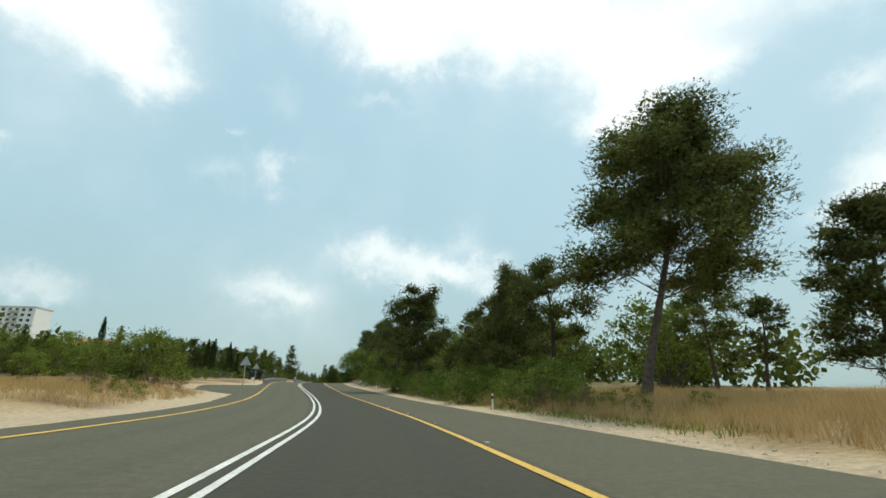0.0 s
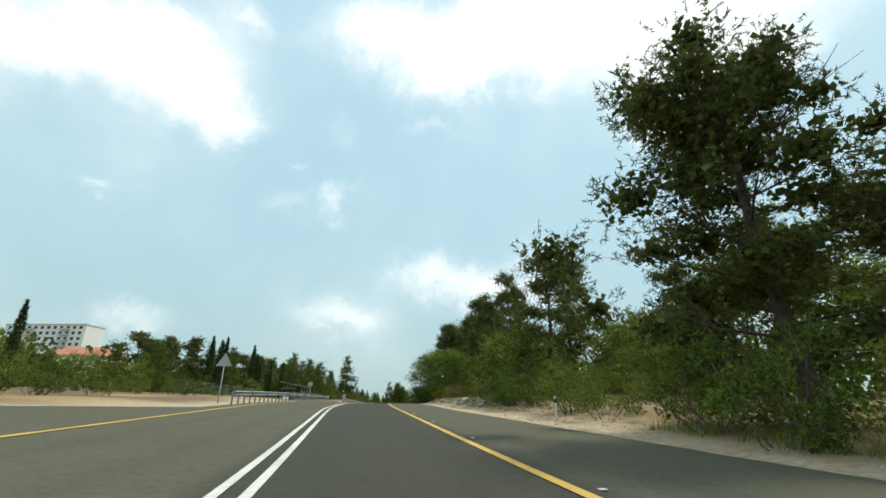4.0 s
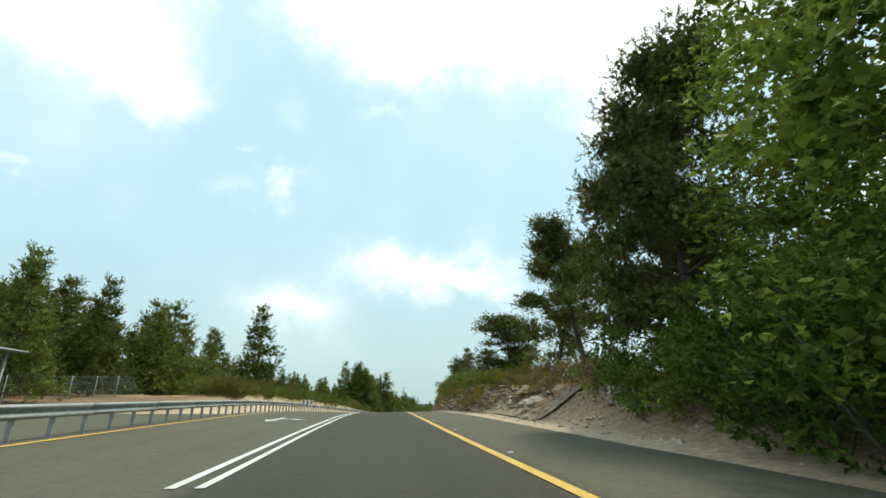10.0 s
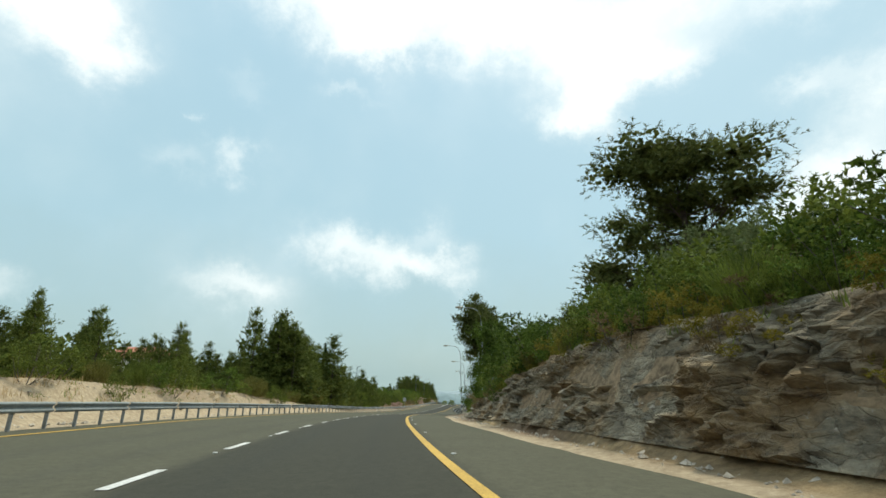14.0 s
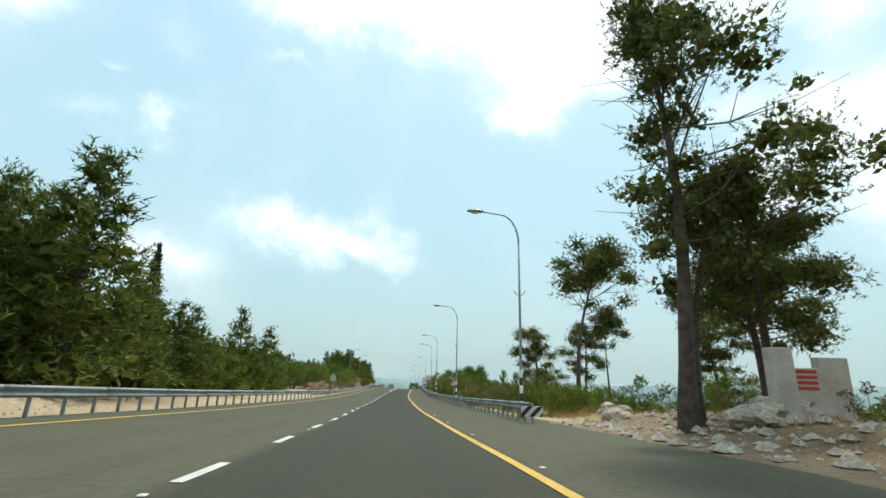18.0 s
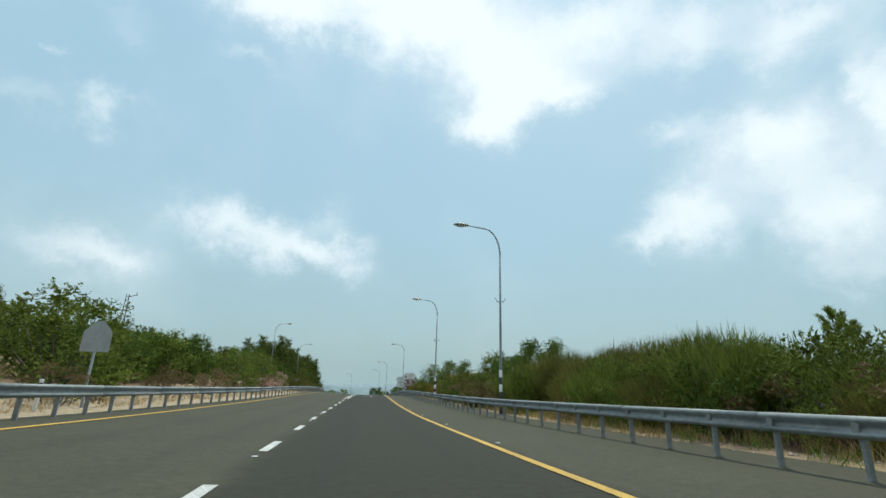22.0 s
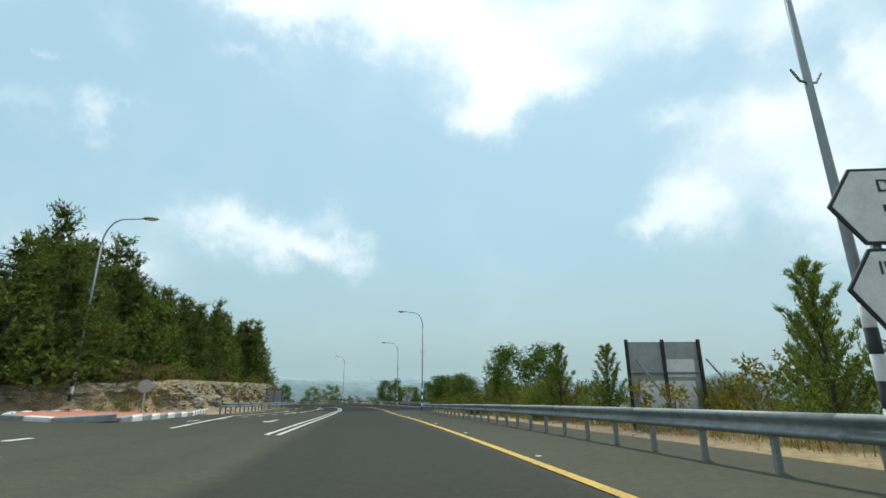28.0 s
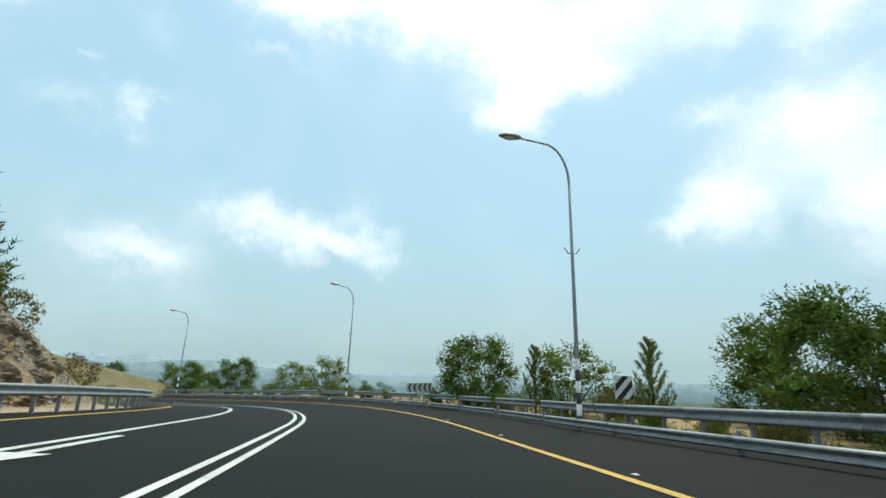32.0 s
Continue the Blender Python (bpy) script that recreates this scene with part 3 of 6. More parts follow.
def plant_thing(name, label, category, trunk, crown, crown_mat, trunk_mat=None, crown_name="crown", trunk_name="trunk"):
    e = new(name)
    tagged(e, label, category)
    if trunk:
        part(trunk_name, mesh_from(trunk_name, trunk[0], trunk[1], trunk_mat or M_BARK, True), None, e)
    part(crown_name, mesh_from(crown_name, crown[0], crown[1], crown_mat), None, e)
    return e
def cat_arrays(pieces):
    v, f, n = [], [], 0
    for a, b in pieces:
        v.append(a)
        f += [tuple(i + n for i in q) for q in b]
        n += len(a)
    return np.concatenate(v), f
def sprigs(cen, out, per, length, needle, width, r, up=.4, spray=.6):
    """Small shoots set with needles or leaves: clumps within a pad of foliage."""
    n = len(cen)
    ax = out * .8 + r.normal(size=(n, 3)) * .55 + np.array([0, 0, up])
    ax /= np.linalg.norm(ax, axis=1, keepdims=True)
    c, a = np.repeat(cen, per, 0), np.repeat(ax, per, 0)
    ln = np.repeat(length * r.uniform(.6, 1.3, n), per)[:, None]
    d = a * .7 + r.normal(size=c.shape) * spray
    d /= np.linalg.norm(d, axis=1, keepdims=True)
    return blades(c + a * ln * r.uniform(-.3, 1, (len(c), 1)) + d * needle * .5, d, needle, width, r, False)
def make_pine(seed, lean=0.0, flat=False, bare=.4, pads=18, sparse=1.0, H=12.0, width=.27, big=1.0, fine=True, side=0.0, thick=1.0):
    """Aleppo pine: bent trunk, spreading limbs, separate pads of needles; side: crown drawn out to one hand."""
    r = np.random.default_rng(seed)
    top = .93
    ts = np.linspace(0, top, 9)
    ph = r.uniform(0, 6)
    bend = lambda u: np.array([lean * H * u ** 1.3 + .018 * H * math.sin(5 * u + ph), .02 * H * math.sin(4 * u + ph * 2), u * H])
    pieces = [tube([bend(u) for u in ts], [max(.03, .02 * H * thick * (1 - u * .88)) for u in ts], 9)]
    pieces[0] = ([Vector((p.x * 1.25, p.y * 1.25, p.z - .25)) if i < 9 else p for i, p in enumerate(pieces[0][0])], pieces[0][1])
    cr = []
    for i in range(pads):
        u = bare + (1 - bare) * ((i + .5) / pads) ** (.8 if not flat else .5)
        a = i * 2.4 + r.uniform(-.5, .5)
        prof = math.sin(min(1, (u - bare) / (1 - bare) * .9 + .22) * math.pi) ** .6
        rad = H * width * prof * r.uniform(.35, 1.05) * (1 + side * math.cos(a)) if u < .95 else .3
        base = bend(min(u * .93, top) - .06)
        c = bend(min(u, .97)) + np.array([math.cos(a) * rad, math.sin(a) * rad, r.uniform(-.03, .03) * H])
        mid = (base + c) / 2 + np.array([0, 0, r.uniform(-.03, .015) * H])
        pieces.append(tube([base, mid, c], [.07 * (1.2 - u), .04, .012], 5))
        for q in range(3):
            c2 = c + r.normal(size=3) * H * np.array([.06, .06, .035])
            pieces.append(tube([mid, (mid + c2) / 2 + r.normal(size=3) * .12, c2], [.025, .016, .006], 4))
        size = H * r.uniform(.085, .15) * big
        flatness = r.uniform(.45, .75)
        for q in range(2):
            cc = c + r.normal(size=3) * size * np.array([.55, .55, .22])
            sz = size * r.uniform(.65, .95)
            pts, d = shell(cc, (sz, sz, sz * flatness), int((44 if fine else 20) * sparse * sz ** 2 / 1.2), r, .55)
            cr.append(sprigs(pts, d, 13 if fine else 8, .3, .17 if fine else .34, .036 if fine else .09, r, .35))
            cr.append(core(cc, (sz * 1.2, sz * 1.2, sz * flatness * 1.2), int((150 if fine else 55) * sparse * sz ** 2), r, .25 if fine else .42))
    return plant_thing("pine_tree", "tall Aleppo pine with dark bark and grey-green needle pads", "tree", joined(pieces), cat_arrays(cr), M_PINE)
def make_young_pine(seed, H=9.0, slim=1.0, tone=None):
    """Younger, dense pine, green nearly to the ground."""
    r = np.random.default_rng(seed)
    pieces = [tube([(0, 0, -.2), (.1, 0, H * .5), (0, .05, H * .96)], [.14, .09, .02], 6)]
    cr = []
    for lv in range(10):
        u = .1 + .88 * lv / 9
        n = max(1, int(round(8 * (1 - u) + 1)))
        for k in range(n):
            a = k * 6.283 / n + lv * 1.1 + r.uniform(-.4, .4)
            rad = H * .30 * slim * (1 - u) ** .8 * r.uniform(.45, 1.1)
            c = np.array([math.cos(a) * rad, math.sin(a) * rad, u * H + r.uniform(-.3, .3)])
            if k % 2 == 0:
                pieces.append(tube([(0, 0, u * H - .3), c], [.03, .01], 4))
            sz = H * (.05 + .075 * (1 - u)) * r.uniform(.8, 1.25)
            pts, d = shell(c, (sz, sz, sz * .85), 19, r, .3)
            cr.append(sprigs(pts, d, 10, .5, .27, .07, r, .9, .5))
            cr.append(core(c, (sz, sz, sz * .8), 17, r, .4))
    for k in range(5):
        cr.append(sprigs(np.array([[r.normal() * .25, r.normal() * .25, H * (.86 + .03 * k)]] * 3), np.zeros((3, 3)), 14, .8, .28, .06, r, 1.5, .45))
    return plant_thing("young_pine", "dense young pine with bright green needles", "tree", joined(pieces), cat_arrays(cr), tone or M_YPINE)
def make_sapling(seed, H=4.5):
    """Open young pine: thin stem, upswept shoots."""
    r = np.random.default_rng(seed)
    pieces, cr = [tube([(0, 0, -.1), (.05, 0, H * .5), (0, .03, H * .95)], [.06, .04, .01], 6)], []
    for i in range(26):
        u = .12 + .85 * i / 25
        a = i * 2.4 + r.uniform(-.4, .4)
        ln = H * .34 * (1 - u) ** .7 + .12
        b0, tip = np.array([0, 0, u * H - ln * .5]), np.array([math.cos(a) * ln * .62, math.sin(a) * ln * .62, u * H + ln * .75])
        pieces.append(tube([b0, tip], [.018, .006], 4))
        k = r.uniform(.2, 1.0, (80, 1))
        pts = b0 + (tip - b0) * k + r.normal(size=(80, 3)) * .045
        cr.append(tufts(pts, np.repeat((tip - b0)[None] / np.linalg.norm(tip - b0), 80, 0), 4, .17, .02, r, 1.1))
    return plant_thing("pine_sapling", "airy young pine sapling with upswept shoots", "tree", joined(pieces), cat_arrays(cr), M_SHRUB)
def make_cypress(seed, H=9.0):
    r = np.random.default_rng(seed)
    cr = []
    for lv in range(16):
        u = .03 + .95 * lv / 15
        rad = H * .075 * (math.sin(min(1, u * 1.25 + .25) * math.pi * .78) ** .7 if u < .75 else (1 - u) * 2.2 + .12)
        pts, d = shell((r.uniform(-.08, .08), r.uniform(-.08, .08), u * H), (rad, rad, H * .06), 75, r, .5)
        cr.append(tufts(pts, d * np.array([.5, .5, .2]), 2, .38, .12, r, 1.3))
    return plant_thing("cypress", "slender dark green cypress", "tree", tube([(0, 0, -.2), (0, 0, H * .9)], [.14, .02], 6), cat_arrays(cr), M_CYP)
def make_broadleaf(seed, mat_, name, label, H=6.0, spread=.62, pads=16, leaves=270, leaf=(.26, .15), stems=5, base=.18, category="tree"):
    """Rounded tree or tall bush of several stems with flat leaves on small shoots."""
    r = np.random.default_rng(seed)
    pieces, cr = [], []
    for i in range(pads):
        a, u = i * 2.4 + r.uniform(-.3, .3), base + (.9 - base) * ((i + .5) / pads)
        rad = H * spread * .62 * math.sqrt(max(.05, 1 - ((u - .42) / .62) ** 2)) * r.uniform(.45, 1.0)
        c = np.array([math.cos(a) * rad, math.sin(a) * rad, u * H])
        sz = H * r.uniform(.13, .21)
        pts, d = shell(c, (sz * 1.1, sz * 1.1, sz * .85), int(leaves * 1.3 / 7), r, .45)
        cr.append(sprigs(pts, d, 7, min(sz * .3, .26), leaf[0] * .8, leaf[1] * .85, r, .45, .75))
        cr.append(core(c, (sz * 1.15, sz * 1.15, sz * .95), int((120 if name == "carob_tree" else 70) * max(1, (sz * .3 / .2) ** 2)) if H > 3 else 22, r, min(sz * .3, .2)))
        if pads // 4 <= i < pads // 4 + stems * 2:
            s0 = np.array([math.cos(a) * .15, math.sin(a) * .15, -.15])
            pieces.append(tube([s0, s0 * 1.5 + np.array([c[0] * .3, c[1] * .3, u * H * .45]), c], [.08 if H > 3 else .018, .05 if H > 3 else .012, .008], 5))
    return plant_thing(name, label, category, joined(pieces), cat_arrays(cr), mat_, M_TWIG)
def make_broom(seed, mat_, label, H=2.2):
    """Bush of thin upright stalks."""
    r = np.random.default_rng(seed)
    n = 3000
    a, q = r.uniform(0, 6.283, n), np.sqrt(r.uniform(0, 1, n))
    u = r.uniform(.1, 1, n)
    hh = H * (1 - .35 * q ** 2) * u
    c = np.stack([np.cos(a) * q * H * .58 * (.5 + .5 * u), np.sin(a) * q * H * .58 * (.5 + .5 * u), hh * .9], 1)
    o = np.stack([np.cos(a) * q * .6, np.sin(a) * q * .6, np.ones(n)], 1) + r.normal(size=(n, 3)) * .28
    stems = joined([tube([(0, 0, -.15), (math.cos(k * .9) * H * .12, math.sin(k * .9) * H * .12, H * .3), (math.cos(k * .9) * H * .34, math.sin(k * .9) * H * .34, H * .62)], [.02, .014, .006], 4) for k in range(7)])
    return plant_thing("broom_bush", label, "bush", stems, cat_arrays([blades(c, o, .42, .02, r, False), core((0, 0, H * .35), (H * .5, H * .5, H * .4), 60, r, .3)]), mat_, M_TWIG, "foliage", "stems")
PLANTS = {
    "pine": [lambda: make_pine(11), lambda: make_pine(12, .06, bare=.33), lambda: make_pine(13, -.05, bare=.3, pads=20)],
    "big": [lambda: make_pine(14, .24, bare=.38, pads=44, H=22, width=.26, big=.98, thick=.62)],
    "tallside": [lambda: make_pine(17, .0, bare=.42, pads=30, H=17, width=.24, big=.6, sparse=.7, side=.95, thick=.8)],
    "prop": [lambda: make_pine(18, .26, bare=.4, pads=14, H=11, width=.2, sparse=.8, thick=.7)],
    "back": [lambda: make_pine(15, .03, bare=.35, pads=14, fine=False), lambda: make_pine(16, -.06, bare=.45, pads=13, flat=True, fine=False)],
    "sparse": [lambda: make_pine(21, .03, bare=.25, pads=24, sparse=.6, width=.2), lambda: make_pine(22, -.04, bare=.3, pads=22, sparse=.65, width=.22)],
    "umbrella": [lambda: make_pine(31, .1, False, .4, 17, width=.27), lambda: make_pine(32, -.12, False, .36, 18, width=.24)],
    "high": [lambda: make_pine(33, .22, True, .6, 16, width=.23, big=1.05, thick=.8)],
    "lean_l": [lambda: make_pine(41, -.34, True, .5, 26, width=.3, big=.95, thick=.8, sparse=1.25)],
    "tilt_l": [lambda: make_pine(43, -.27, True, .42, 24, width=.24, big=1.12, sparse=1.35)],
    "lean_r": [lambda: make_pine(42, .36, False, .16, 34, width=.17, big=.9, sparse=.85)],
    "layered": [lambda: make_pine(45, -.2, False, .3, 40, width=.36, big=.95, sparse=1.1)],
    "round": [lambda: make_pine(51, .02, bare=.12, pads=34, width=.33, big=1.12), lambda: make_pine(52, -.03, bare=.1, pads=34, width=.3, big=1.12)],
    "sapling": [lambda: make_sapling(65), lambda: make_sapling(66)],
    "young": [lambda: make_young_pine(61), lambda: make_young_pine(62, slim=1.25), lambda: make_young_pine(63, slim=.85), lambda: make_young_pine(64, slim=1.1)],
    "cypress": [lambda: make_cypress(71), lambda: make_cypress(72)],
    "fig": [lambda: make_broadleaf(81, M_GLOSSY, "broadleaf_tree", "large bushy tree with glossy bright green leaves", 8, .84, 40, 1300, (.14, .085), 5, .03)],
    "carob": [lambda: make_broadleaf(82, M_FIG, "carob_tree", "spreading multi-stemmed tree with dark green leaves", 6.3, .95, 20, 480, (.16, .10), 2, .38)],
    "round_carob": [lambda: make_broadleaf(83, M_FIG, "carob_tree", "round dark green carob tree", 6, .8, 22, 900, (.115, .075), 5, .08)],
    "leafy": [lambda: make_broadleaf(84, M_SHRUB, "green_tree", "small leafy green tree", 5, .75, 16, 420, (.14, .08), 5, .12)],
    "pale": [lambda: make_broadleaf(85, M_PALE, "pale_tree", "small tree with pale silvery green leaves", 4.6, .9, 18, 240, (.13, .06), 6, .2)],
    "shrub": [lambda: make_broadleaf(91, M_SHRUB, "leafy_shrub", "leafy green roadside shrub", 2, 1.0, 9, 240, (.105, .055), 4, .12, "bush"),
              lambda: make_broadleaf(92, M_FIG, "dark_shrub", "dark green roadside shrub", 2, 1.1, 9, 240, (.105, .06), 4, .12, "bush"),
              lambda: make_broadleaf(93, M_SHRUB, "mastic_shrub", "low green mastic shrub", 2, 1.3, 10, 240, (.10, .05), 4, .12, "bush")],
    "yellow": [lambda: make_broadleaf(94, M_YELLOW, "spurge_shrub", "yellowing low shrub on the bank", 1.4, 1.3, 9, 220, (.10, .035), 4, .12, "bush")],
    "brown": [lambda: make_broadleaf(95, M_BROWN, "dry_shrub", "dry brown low shrub", 1.2, 1.3, 8, 180, (.10, .03), 4, .12, "bush")],
    "broom": [lambda: make_broom(96, M_BROOM, "grey-green broom bush with thin upright stalks"), lambda: make_broom(97, M_SHRUB, "green broom bush with thin upright stalks")],
    "pink": [lambda: make_broadleaf(98, M_PINK, "oleander", "oleander bush covered in pale pink blossom", 1.8, 1.15, 12, 420, (.09, .075), 1, .1, "bush")],
}
NATURAL = {"pine": 12, "sparse": 12, "umbrella": 12, "lean_l": 12, "lean_r": 12, "layered": 12, "round": 12, "young": 9, "cypress": 9, "fig": 8, "carob": 6.2, "round_carob": 6, "high": 12, "leafy": 5, "pale": 4.6,
           "shrub": 2, "yellow": 1.4, "brown": 1.2, "broom": 2.2, "pink": 1.8, "big": 22, "back": 12, "tilt_l": 12, "sapling": 4.5, "tallside": 17, "prop": 11}
GROUPS = {"young": "young pines beside the road", "cypress": "row of cypresses", "shrub": "roadside shrubs", "broom": "broom bushes behind the guardrail", "yellow": "low shrubs on the bank", "brown": "dry low shrubs"}
made, prng = {}, random.Random(5)
def plant(kind, s, lat, h, wide=1.0, turn=None, which=None, sink=.05):
    which = prng.randrange(len(PLANTS[kind])) if which is None else which
    k = h / NATURAL[kind]
    m = pose(*ground_at(s, lat, -sink), 0, 0, heading(s) + (prng.uniform(0, 360) if turn is None else turn)) @ Matrix.Diagonal((k * wide, k * wide, k, 1))
    if (kind, which) in made:
        ob = made[kind, which]
        return copy_thing(ob, m @ Matrix.Diagonal((*(1 / c for c in ob.scale), 1)))
    ob = made[kind, which] = PLANTS[kind][which]()
    ob.matrix_basis = m
    if kind in GROUPS:
        tagged(ob, group=GROUPS[kind])
    return ob
# the trees that stand out: kind, metres along the road, metres to its right, height, breadth, turn
TREES = [("big", 24, 17.8, 20, 1.25, 0), ("round", 26, 45, 17, 1.0, 0), ("back", 33, 40, 9, 1.1, 0), ("pine", 35.5, 18.4, 12.6, 1.05, 80), ("round", 47.5, 20.7, 14.3, .85, 10), ("round", 57.8, 12.4, 13.3, 1.0, 120), ("pine", 35, 36, 12, .9, 200),
         ("pine", 53, 22.5, 12, .9, 250), ("sparse", 49, 23, 14, .9, 30), ("umbrella", 88, 34, 13, 1, 0), ("umbrella", 96, 40, 12, 1, 60), ("pine", 70, 26, 13, 1, 15),
         ("sparse", 81.7, 14.8, 11.9, 1.0, 20), ("sparse", 89.5, 14.0, 12.4, .6, 75), ("leafy", 81, 11.6, 5.6, 1.35, 0), ("leafy", 84.5, 13.5, 5.4, 1.2, 70), ("pine", 95, 33, 9, 1.2, 90), ("pine", 107.3, 14.8, 14.0, .9, 70), ("sparse", 99.7, 14.9, 11.6, .85, 200),
         ("sparse", 97, 23, 16, .9, 100), ("sparse", 110, 21, 15.0, 1.1, 140), ("lean_l", 122.5, 21.3, 13.0, 1.05, 0), ("fig", 125.8, 10.3, 8.1, 1.22, 0), ("round", 136, 11.9, 14.0, .85, 20), ("round", 143, 16, 14.5, .85, 70), ("leafy", 118, 17, 7, 1, 0), ("leafy", 128, 22, 8, 1, 40),
         ("pine", 160, 26, 11, 1, 30), ("umbrella", 150, 34, 12, 1.2, 0), ("umbrella", 158, 40, 12, 1.2, 90), ("lean_r", 174.5, 20.6, 19, .72, 0), ("layered", 160.5, 19.0, 14.5, 1.05, 0), ("pine", 192, 32, 5, 1.0, 210),
         ("round", 198.5, 19.0, 14.4, 1.3, 300), ("pale", 187, 11.5, 3.8, .8, 0), ("pale", 184, 10.4, 3.0, .8, 50), ("round", 199, 20, 9, 1, 0), ("umbrella", 188, 36, 4.6, 1.2, 0), ("umbrella", 197, 38, 5, 1.3, 0),
         ("round_carob", 220, 9.8, 5.2, .9, 30), ("carob", 223.3, 13.3, 9.2, .95, 30), ("tilt_l", 231.5, 12.2, 11.8, 1.0, 0), ("tallside", 245, 9.9, 17.5, 1.0, 0), ("prop", 245.4, 10.2, 10, 1.0, 0), ("pine", 247, 14.6, 9.5, 1.1, 0),
         ("umbrella", 250, 17, 11, 1, 0), ("umbrella", 254, 21, 10.5, 1.1, 40), ("sparse", 226, 20, 11, 1.2, 90), ("umbrella", 262, 24, 9, 1, 0),
         ("high", 277, 19, 17.2, 1.0, 10), ("pine", 283, 16.8, 8.6, 1.1, 0), ("high", 283, 25.5, 12, .75, 60), ("pine", 293, 27, 12, .9, 60), ("leafy", 295, 20, 5, 1.1, 0),
         ("round_carob", 329, 16, 5.6, 1.0, 0), ("round_carob", 337, 15.5, 4.4, 1.1, 40), ("pale", 353, 10.5, 4.4, 1.3, 0), ("round_carob", 362, 14, 5.5, 1.1, 0), ("round_carob", 347, 19, 6, 1, 50), ("leafy", 368, 12, 4.6, 1.1, 0), ("leafy", 341, 15, 5, 1.1, 0),
         ("round_carob", 412, 13.4, 5.7, 1.3, 0), ("sapling", 398, 10.2, 2.8, 1.3, 0), ("sapling", 382.6, 9.9, 3.9, 1.3, 0), ("sapling", 384.0, 11.5, 3.2, 1.3, 60), ("sapling", 391, 9.5, 3.0, 1.3, 90), ("sapling", 394, 8.8, 3.4, 1.3, 40), ("sapling", 402, 9.0, 2.8, 1.2, 30), ("round_carob", 419, 13.5, 3.0, 1.1, 0),
         ("round_carob", 436.5, 13.0, 4.6, 1.45, 50), ("round_carob", 440.5, 12.8, 4.8, 1.4, 20), ("round_carob", 445.5, 12.6, 4.2, 1.3, 80), ("sapling", 429, 10.3, 3.8, 1.2, 20), ("round_carob", 464, 9.8, 5.0, 1.15, 0), ("round_carob", 450, 15.5, 4.6, 1.1, 0), ("sapling", 451, 10, 3.2, 1.2, 0), ("leafy", 456, 10, 3.6, 1.3, 0), ("sapling", 456, 8.2, 3.4, 1.1, 0),
         # across the road
         ("leafy", 59.8, -18.5, 5.8, 1.25, 0), ("leafy", 62, -21.5, 6.2, 1.2, 90), ("leafy", 66, -26, 4.6, 1.2, 0), ("young", 192, -21.3, 13.9, 1.1, 0), ("leafy", 64, -32, 3.2, 1.3, 0),
         ("young", 128, -31, 8.5, 1.1, 0), ("young", 133, -31, 9, 1.1, 0), ("young", 138, -31.5, 9, 1.1, 50), ("young", 144, -30, 8.5, 1.1, 0), ("young", 150, -30, 8.5, 1.1, 0), ("young", 155, -31, 8.5, 1.1, 70), ("cypress", 136, -26.5, 9.5, 1, 0), ("young", 447, -15.5, 9, 1, 0), ("young", 452, -16, 8.5, 1, 90), ("cypress", 121, -27.5, 8.8, 1, 0), ("cypress", 123.5, -27.2, 8.6, 1.1, 0), ("cypress", 126, -27.5, 9.4, .9, 0), ("cypress", 139, -27, 8.2, 1, 0), ("cypress", 150, -28, 7.6, 1, 0), ("cypress", 158, -28, 8, 1, 0), ("cypress", 141, -27, 6.5, 1, 0),
         ("cypress", 88, -35, 9, 1, 0), ("cypress", 97, -36, 8.5, 1, 0), ("cypress", 276, -24, 13, .9, 0), ("pink", 296.5, -10.6, 1.9, 1.25, 0), ("pink", 352, -12.6, 1.9, 1.2, 0), ("pink", 344, -11.6, 1.4, 1.6, 0), ("pink", 338, -11.5, 1.3, 1.6, 0),
         ("round_carob", 318, -17, 3.8, 1.4, 0), ("round_carob", 329, -16, 4.0, 1.3, 0), ("broom", 357, -10.5, 2.6, 1.2, 0), ("leafy", 334, -13, 3.5, 1.3, 0), ("leafy", 346, -13.5, 3.8, 1.3, 0), ("leafy", 310, -13.5, 4.4, 1.3, 0), ("leafy", 414, -18, 7.2, .9, 0), ("young", 278, -15.6, 8.0, 1.05, 0), ("young", 283, -14.2, 7.0, 1.0, 60), ("young", 455, -17.5, 10, 1.1, 0), ("young", 459, -19.0, 10.5, 1.1, 60), ("young", 409, -22, 11.5, 1.1, 0), ("young", 416, -21.5, 11.5, 1.1, 80), ("young", 399, -27, 9.5, 1.1, 30), ("sapling", 301.5, 17.0, 4.2, 1.3, 0), ("sapling", 302.5, 19.2, 4.2, 1.3, 50)]
for kind, s, lat, h, wide, turn in TREES:
    plant(kind, s, lat, h, wide, turn)
